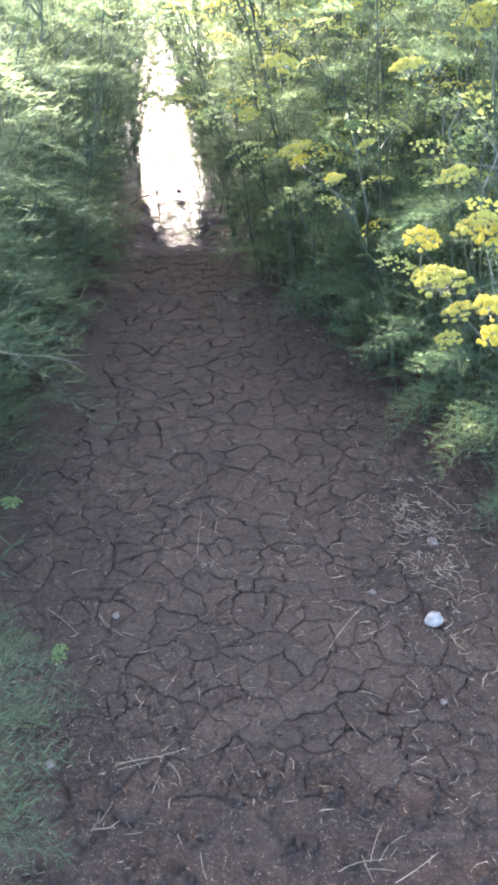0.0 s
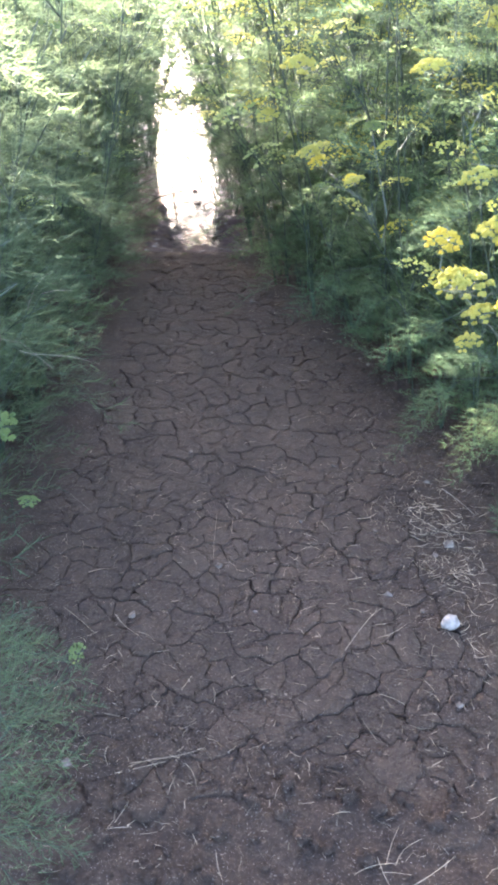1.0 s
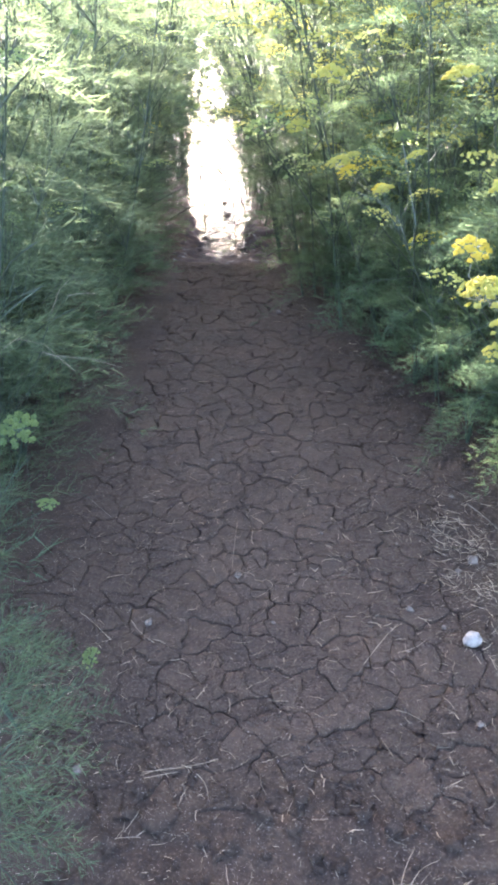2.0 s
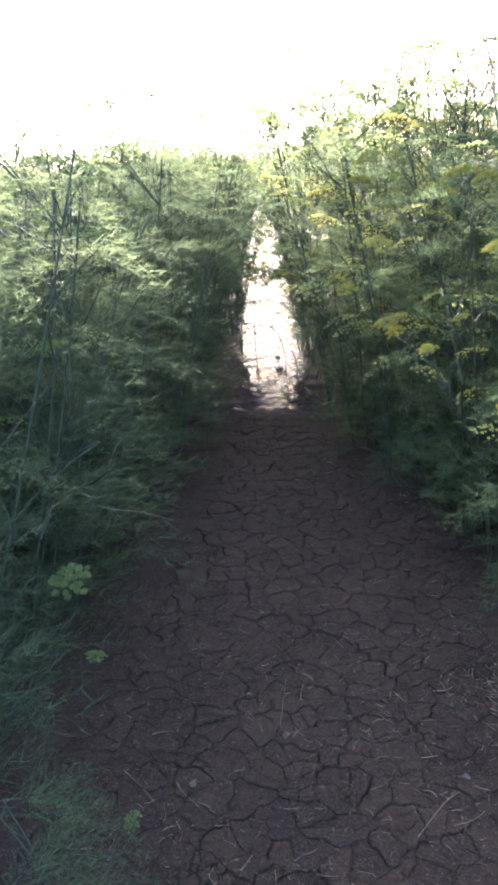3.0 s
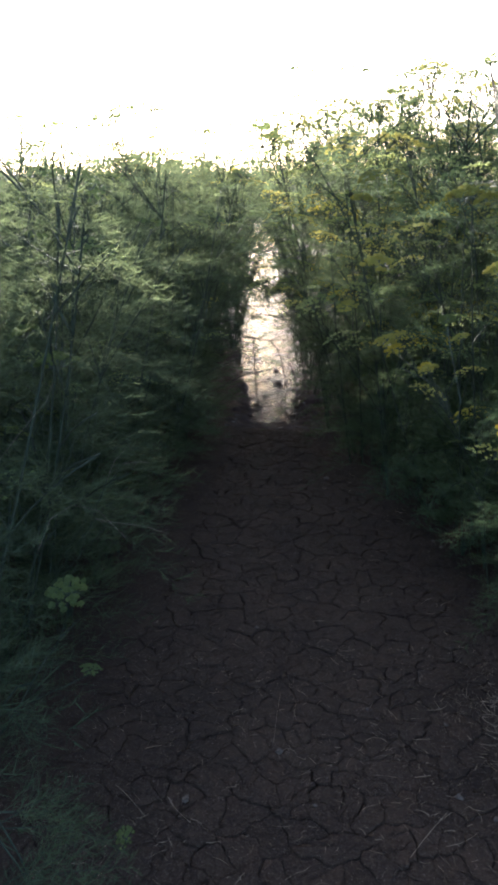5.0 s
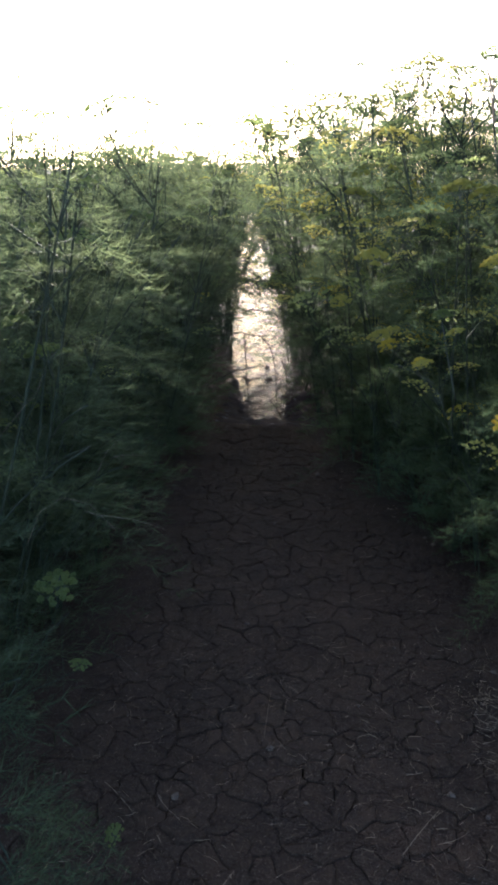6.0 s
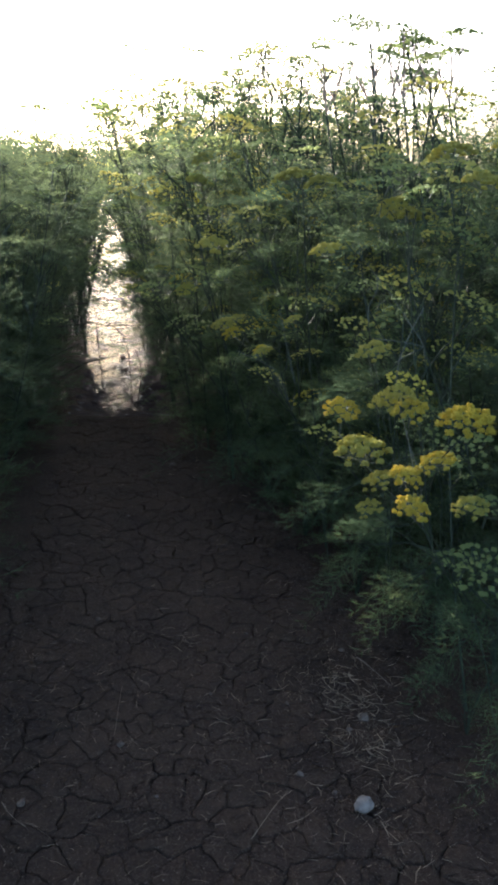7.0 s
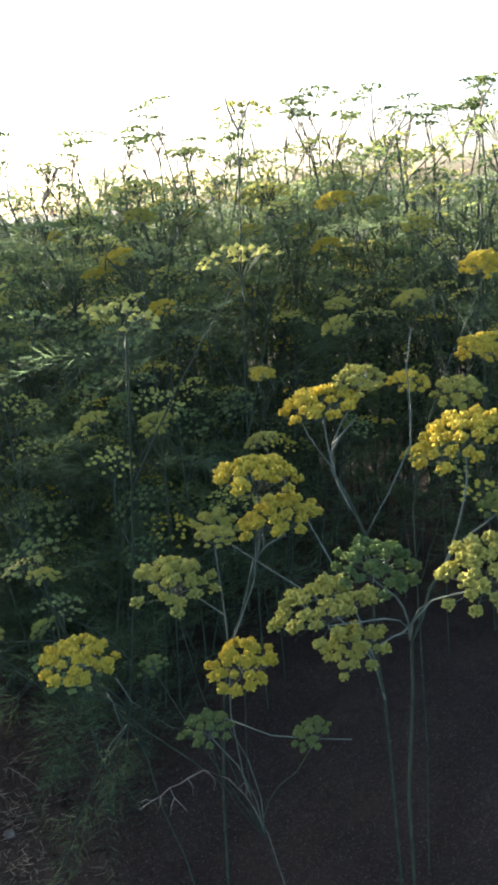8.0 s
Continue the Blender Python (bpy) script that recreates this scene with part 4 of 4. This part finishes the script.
bent_stems((
        [(-0.74, 1.80, 0.4), (-0.723, 1.812, 0.723), (-0.703, 1.851, 0.79), (-0.654, 1.881, 0.819), (-0.593, 1.894, 0.802), (-0.549, 1.889, 0.761)],
        [(-0.64, 2.05, 0.5), (-0.617, 2.062, 0.823), (-0.599, 2.086, 0.872), (-0.564, 2.107, 0.907), (-0.529, 2.101, 0.862)],
        [(-0.92, 1.86, 0.5), (-0.857, 1.891, 0.902), (-0.804, 1.94, 0.978), (-0.742, 1.988, 1.057), (-0.73, 2.003, 1.098)],
        ))
bent_stems((
        [(-0.7, 1.86, 0.6), (-0.588, 1.858, 0.796), (-0.551, 1.864, 0.782), (-0.514, 1.859, 0.747)],
        [(-0.72, 1.94, 0.6), (-0.581, 1.953, 0.747), (-0.498, 1.97, 0.733), (-0.423, 1.978, 0.709)],
        [(-0.7, 2.08, 0.6), (-0.585, 2.104, 0.853), (-0.554, 2.114, 0.857), (-0.508, 2.125, 0.854)],
        [(-0.7, 2.42, 0.1), (-0.66, 2.40, 0.04), (-0.58, 2.34, 0.01)]))

STICK = "short pale dry stick lying on cracked mud"
def sticks(rows):
    for a, b2, r in rows:
        pa, pb = Vector((*a, 0.008)), Vector((*b2, 0.010))
        line_thing("stick", STICK, "stick", "sticks on the mud", bend(pa, pb, 0.009, 5, r3), r * 0.2, r * 0.14, STRAW if r < 0.005 else DRY_STEM, 5)


sticks((((0.217, 1.694), (0.322, 1.858), 0.004), ((0.309, 1.742), (0.394, 1.798), 0.003), 
                 ((-0.157, 2.095), (-0.157, 2.335), 0.0028), ((0.62, 2.50), (0.70, 2.33), 0.006), ((-0.30, 1.32), (-0.14, 1.36), 0.003), ((-0.42, 1.83), (-0.34, 1.74), 0.003),))
sticks((((0.295, 1.032), (0.393, 1.097), 0.004), ((0.25, 1.076), (0.288, 1.163), 0.0035), ((0.184, 1.056), (0.279, 1.081), 0.003), ((0.235, 1.094), (0.252, 1.032), 0.003),
                 ((0.269, 1.077), (0.334, 1.137), 0.003), ((0.243, 1.061), (0.299, 1.056), 0.0025), ((-0.334, 1.291), (-0.223, 1.323), 0.0035), ((-0.306, 1.31), (-0.228, 1.333), 0.003),
                 ((-0.179, 1.322), (-0.147, 1.258), 0.0035), ((-0.357, 1.137), (-0.277, 1.154), 0.003), ((-0.315, 1.165), (-0.293, 1.219), 0.0025), ((-0.569, 1.855), (-0.461, 1.746), 0.0035),
                 ((-0.362, 1.366), (-0.353, 1.311), 0.003), ((0.286, 1.539), (0.35, 1.504), 0.003), ((-0.095, 1.099), (-0.08, 1.038), 0.003)))

# a dead pale twig low among the nearest stems, branching at its end
b = Build()
b.tube([(1.21, 1.5, ground_z(1.21, 1.5) - 0.02), (1.11, 1.37, 0.42), (1.02, 1.22, 0.66), (0.97, 1.16, 0.76), (0.925, 1.15, 0.803), (0.893, 1.15, 0.797), (0.88, 1.152, 0.79),
        (0.86, 1.15, 0.791), (0.842, 1.148, 0.782), (0.826, 1.15, 0.777), (0.802, 1.15, 0.768)], 0.0012, 0.0007, 5)
for pts in (((0.86, 1.15, 0.79), (0.865, 1.147, 0.77), (0.876, 1.142, 0.752), (0.884, 1.14, 0.737)),
            ((0.865, 1.147, 0.77), (0.856, 1.143, 0.758), (0.853, 1.14, 0.744)),
            ((0.842, 1.148, 0.782), (0.837, 1.145, 0.764), (0.827, 1.142, 0.755)),
            ((0.826, 1.15, 0.777), (0.815, 1.152, 0.783), (0.806, 1.15, 0.781)),
            ((0.925, 1.15, 0.803), (0.938, 1.148, 0.786), (0.941, 1.146, 0.772), (0.936, 1.144, 0.76)),
            ((0.893, 1.15, 0.797), (0.9, 1.145, 0.782), (0.896, 1.14, 0.768)),
            ((1.02, 1.22, 0.66), (1.01, 1.18, 0.71), (0.996, 1.15, 0.749), (0.979, 1.145, 0.743))):
    b.tube(pts, 0.0009, 0.0004, 4)
tagged(new("dead_twig", b.mesh("dead_twig", [DRY_STEM])), "bare pale dead twig branching low among fennel stems", "twig")


# ---- stones and clods ----
def lump(name, label, category, group, at, size, mat, seed, squash=0.65):
    me = bpy.data.meshes.new(name)
    bm = bmesh.new()
    bmesh.ops.create_icosphere(bm, subdivisions=3 if size > 0.02 else 2, radius=size)
    for v in bm.verts:
        n = v.co.normalized()
        if size > 0.024:
            k = 1 + 0.2 * noise.noise(n * 1.7 + Vector((seed * 3.1, 0, 0))) + 0.10 * noise.noise(n * 5 + Vector((seed, 2, 0)))
        else:
            k = 1 + 0.55 * noise.noise(n * 1.9 + Vector((seed * 3.1, 0, 0))) + 0.4 * noise.noise(n * 4.5 + Vector((seed, 2, 0)))
        v.co = Vector((v.co.x * k, v.co.y * k * 0.8, v.co.z * k * squash))
    for f in bm.faces:
        f.smooth = size > 0.024
    bm.to_mesh(me)
    bm.free()
    me.materials.append(mat)
    ob = new(name, me)
    ob.matrix_basis = pose(at[0], at[1], size * squash * (0.72 if size > 0.024 else 0.4) + (at[2] if len(at) > 2 else 0), 0, 0, seed * 50)
    return tagged(ob, label, category, group)


lump("stone", "whitish weathered round stone on cracked mud", "stone", "", (0.516, 1.800), 0.026, STONE, 4, 0.78)
CL = "small pale crumbly clod on the mud"
for k, (x, y, s) in enumerate(((-0.024, 1.85, 0.010), (-0.137, 2.058, 0.014), (0.445, 3.63, 0.014), (0.475, 3.57, 0.012), (0.575, 2.551, 0.012), (0.584, 2.178, 0.022),
                               (0.53, 2.12, 0.014), (0.362, 1.932, 0.014), (-0.073, 4.40, 0.022), (-0.255, 3.69, 0.014),
                               (-0.37, 1.83, 0.016), (-0.45, 1.32, 0.016), (0.485, 1.51, 0.013), (-0.28, 2.75, 0.014), (0.12, 2.3, 0.009), (0.25, 2.66, 0.010),
                               (0.45, 1.86, 0.009), (0.36, 2.25, 0.009))):
    lump("clod", CL if s < 0.028 else "rounded brown soil lump beside the mud", "clod", "clods on the mud", (x, y), s * 0.8, CLOD if s < 0.028 else SOIL, 10 + k)

EARTH = "crumbly brown lump of earth in loose soil"
re_ = random.Random(91)
for k in range(120):
    y = 0.95 + 0.34 * re_.random() ** 1.3
    x = re_.uniform(-0.55, 0.62)
    s = re_.choice((0.006, 0.007, 0.009, 0.012, 0.016, 0.022))
    lump("earth_clod", EARTH, "clod", "clods of earth", (x, y, ground_z(x, y) + 0.024 * smooth_step(0.6, 1.0, cracked(x, y))), s * 0.9, SOIL, 120 + k, 0.75)

lump("mud_mound", "dark wet mound of mud at the water's edge", "mud", "", (-0.2, 6.1, -0.06), 0.14, WET, 3, 0.4)
for k, (x, y, s) in enumerate(((-0.541, 6.75, 0.034), (-0.595, 7.2, 0.03), (-0.64, 6.9, 0.02), (-0.66, 5.75, 0.03), (-0.70, 5.62, 0.026), (-0.62, 5.55, 0.02), (-0.27, 5.85, 0.032), (-0.22, 5.7, 0.024),
                               (-0.3, 5.6, 0.02), (-0.64, 6.05, 0.03), (-0.6, 5.92, 0.018), (-0.36, 5.5, 0.016), (-0.52, 5.52, 0.014))):
    lump("clod", "dark wet clod standing out of the water", "clod", "clods in the water", (x, y, -0.045), s, WET, 80 + k, 0.5)

lump("mud_lump", "rounded dark lump of trodden mud", "mud", "trodden mud lumps", (-0.438, 1.215, -0.012), 0.05, SOIL, 7, 0.4)
lump("mud_lump", "rounded dark lump of trodden mud", "mud", "trodden mud lumps", (-0.248, 1.207, -0.012), 0.042, SOIL, 8, 0.42)
lump("mud_lump", "rounded dark lump of trodden mud", "mud", "trodden mud lumps", (0.346, 2.065, -0.012), 0.036, MUD, 9, 0.4)

# crumbs of soil and straw, past counting
rc = random.Random(31)
cb = Build()
for k in range(9000):
    size = rc.choice((0.002, 0.003, 0.004, 0.006, 0.011))
    if k % 3 == 0:
        y = rc.uniform(0.75, 1.55)
        x = rc.uniform(-1.0, 1.3)
    elif k % 3 == 1:
        y = rc.uniform(1.3, 3.6)
        x = right_edge(y) + rc.gauss(0.1, 0.16)
    else:
        y = rc.uniform(1.1, 2.8)
        x = rc.uniform(left_edge(y), right_edge(y))
        size = rc.choice((0.001, 0.0015, 0.002, 0.003))
    z = ground_z(x, y) + 0.024 * smooth_step(0.6, 1.0, cracked(x, y))
    cb.octa((x, y, z + 0.001), size * rc.uniform(0.7, 1.3), 0.7)
crumbs = new("soil_crumbs", cb.mesh("soil_crumbs", [SOIL], False))
tagged(crumbs, "loose brown crumbs of dry soil", "soil", kind="stuff")

sb = Build()


def straw_piece(x, y, scale=1.0):
    z = ground_z(x, y) + 0.024 * smooth_step(0.6, 1.0, cracked(x, y)) + 0.003
    w = rc.uniform(0, math.pi)
    h = rc.choice((0.007, 0.009, 0.012, 0.016, 0.022, 0.03, 0.045)) * scale * rc.uniform(0.7, 1.2) * 0.5
    d = Vector((math.cos(w) * h, math.sin(w) * h, rc.uniform(-0.15, 0.15) * h))
    c = Vector((x, y, z + abs(d.z) + rc.uniform(0, 0.004)))
    bow = Vector((-d.y, d.x, 0)) * rc.uniform(-0.3, 0.3)
    r = rc.uniform(0.0004, 0.0008)
    sb.tube([c - d, c + bow, c + d], r, r * 0.8, 3)


for k in range(1200):
    y = rc.uniform(1.05, 2.7)
    straw_piece(rc.uniform(left_edge(y) + 0.1, right_edge(y)), y)
for k in range(44):
    cy = rc.gauss(2.25, 0.3)
    cx = rc.gauss(0.56, 0.09) + 0.05 * (2.3 - cy)
    for i in range(rc.randint(6, 16)):
        straw_piece(cx + rc.gauss(0, 0.035), cy + rc.gauss(0, 0.035), 1.4)
for k in range(130):
    y = rc.uniform(2.6, 4.6)
    straw_piece(rc.uniform(left_edge(y) + 0.1, right_edge(y)), y)
for cx, cy in ((-0.12, 2.05), (0.06, 2.08), (0.02, 2.6), (0.1, 3.0), (0.2, 3.05), (-0.2, 1.42), (-0.17, 1.32), (-0.25, 1.3), (0.22, 3.9), (0.3, 4.0)):
    for k in range(9):
        straw_piece(cx + rc.gauss(0, 0.03), cy + rc.gauss(0, 0.035), 1.1)
straw = new("straw_litter", sb.mesh("straw_litter", [STRAW]))
tagged(straw, "scattered pale bits of dry straw", "straw", kind="stuff")


# ---- the dried mud plates ----
def clip(poly, mid, away):
    """The part of a polygon on the near side of the line through mid, square to away."""
    out = []
    for i, a in enumerate(poly):
        b = poly[(i + 1) % len(poly)]
        da = (a[0] - mid[0]) * away[0] + (a[1] - mid[1]) * away[1]
        db = (b[0] - mid[0]) * away[0] + (b[1] - mid[1]) * away[1]
        if da <= 0:
            out.append(a)
        if da * db < 0:
            t = da / (da - db)
            out.append((a[0] + (b[0] - a[0]) * t, a[1] + (b[1] - a[1]) * t))
    return out


rp = random.Random(77)
SPACING = 0.079
seeds = []
j = 0
y = 1.0
while y < 5.6:
    x = -1.1 + (SPACING / 2 if j % 2 else 0)
    while x < 1.2:
        if rp.random() < 0.8:
            seeds.append((x + rp.uniform(-0.6, 0.6) * SPACING, y + rp.uniform(-0.6, 0.6) * SPACING))
        x += SPACING
    y += SPACING * 0.95
    j += 1


def plate(b, poly, c):
    """One plate: a wavy outline, rounded rim, slightly dished top and steep sides."""
    ring = []
    for i, a in enumerate(poly):
        e = poly[(i + 1) % len(poly)]
        n = max(1, round(math.dist(a, e) / 0.010))
        for k in range(n):
            q = (a[0] + (e[0] - a[0]) * k / n, a[1] + (e[1] - a[1]) * k / n)
            w = noise.noise_vector(Vector((q[0] * 8, q[1] * 8, 0))) * 0.034 + noise.noise_vector(Vector((q[0] * 24, q[1] * 24, 3))) * 0.020 + noise.noise_vector(Vector((q[0] * 70, q[1] * 70, 5))) * 0.009
            q = (q[0] + w.x, q[1] + w.y)
            far = math.dist(q, c)
            gap = 0.0005 + 0.0032 * max(0.0, noise.noise(Vector((q[0] * 9, q[1] * 9, 7))) + 0.22)
            gap *= (0.5 + 0.5 * smooth_step(1.25, 1.7, q[1])) * (1 + 1.3 * smooth_step(2.2, 3.6, q[1]))
            s = 1 - gap / max(far, 0.02)
            ring.append((c[0] + (q[0] - c[0]) * s, c[1] + (q[1] - c[1]) * s))
    lift = rp.uniform(-0.003, 0.004)
    k, n = len(b.v), len(ring)
    rim = 0.06
    for q in ring:
        b.v.append((q[0], q[1], -0.034))
    for q in ring:
        b.v.append((q[0], q[1], lift - 0.003))
    for q in ring:
        b.v.append((c[0] + (q[0] - c[0]) * (1 - rim), c[1] + (q[1] - c[1]) * (1 - rim), lift + 0.0012 * noise.noise(Vector((q[0] * 30, q[1] * 30, 1)))))
    for q in ring:
        x, y = c[0] + (q[0] - c[0]) * 0.55, c[1] + (q[1] - c[1]) * 0.55
        b.v.append((x, y, lift - 0.001 + 0.009 * noise.noise(Vector((x * 45, y * 45, 2)))))
    b.v.append((c[0], c[1], lift - rp.uniform(0, 0.004)))
    for i in range(n):
        o = (i + 1) % n
        b.f += [(k + i, k + o, k + n + o, k + n + i), (k + n + i, k + n + o, k + 2 * n + o, k + 2 * n + i), (k + 2 * n + i, k + 2 * n + o, k + 3 * n + o, k + 3 * n + i), (k + 3 * n + i, k + 3 * n + o, k + 4 * n)]
        b.m += [0, 0, 0, 0]


cells = []
for i, c in enumerate(seeds):
    if cracked(*c) < 0.3:
        continue
    poly = [(c[0] - 0.3, c[1] - 0.3), (c[0] + 0.3, c[1] - 0.3), (c[0] + 0.3, c[1] + 0.3), (c[0] - 0.3, c[1] + 0.3)]
    for o in seeds:
        if o != c and abs(o[0] - c[0]) < 0.33 and abs(o[1] - c[1]) < 0.33:
            poly = clip(poly, ((c[0] + o[0]) / 2, (c[1] + o[1]) / 2), (o[0] - c[0], o[1] - c[1]))
    mx, my = sum(q[0] for q in poly) / len(poly), sum(q[1] for q in poly) / len(poly)
    cells.append((my, (mx, my), poly))
cells.sort(key=lambda cell: cell[0])
rest = Build()
for k, (my, c, poly) in enumerate(cells):
    if k < 300:
        b = Build()
        plate(b, poly, c)
        part("mud_plate", b.mesh("mud_plate", [MUD]), ground)
    else:
        plate(rest, poly, c)
if rest.v:
    tagged(part("mud_plates_beyond", rest.mesh("mud_plates_beyond", [MUD]), ground), "cracked plates of dried mud", kind="stuff")
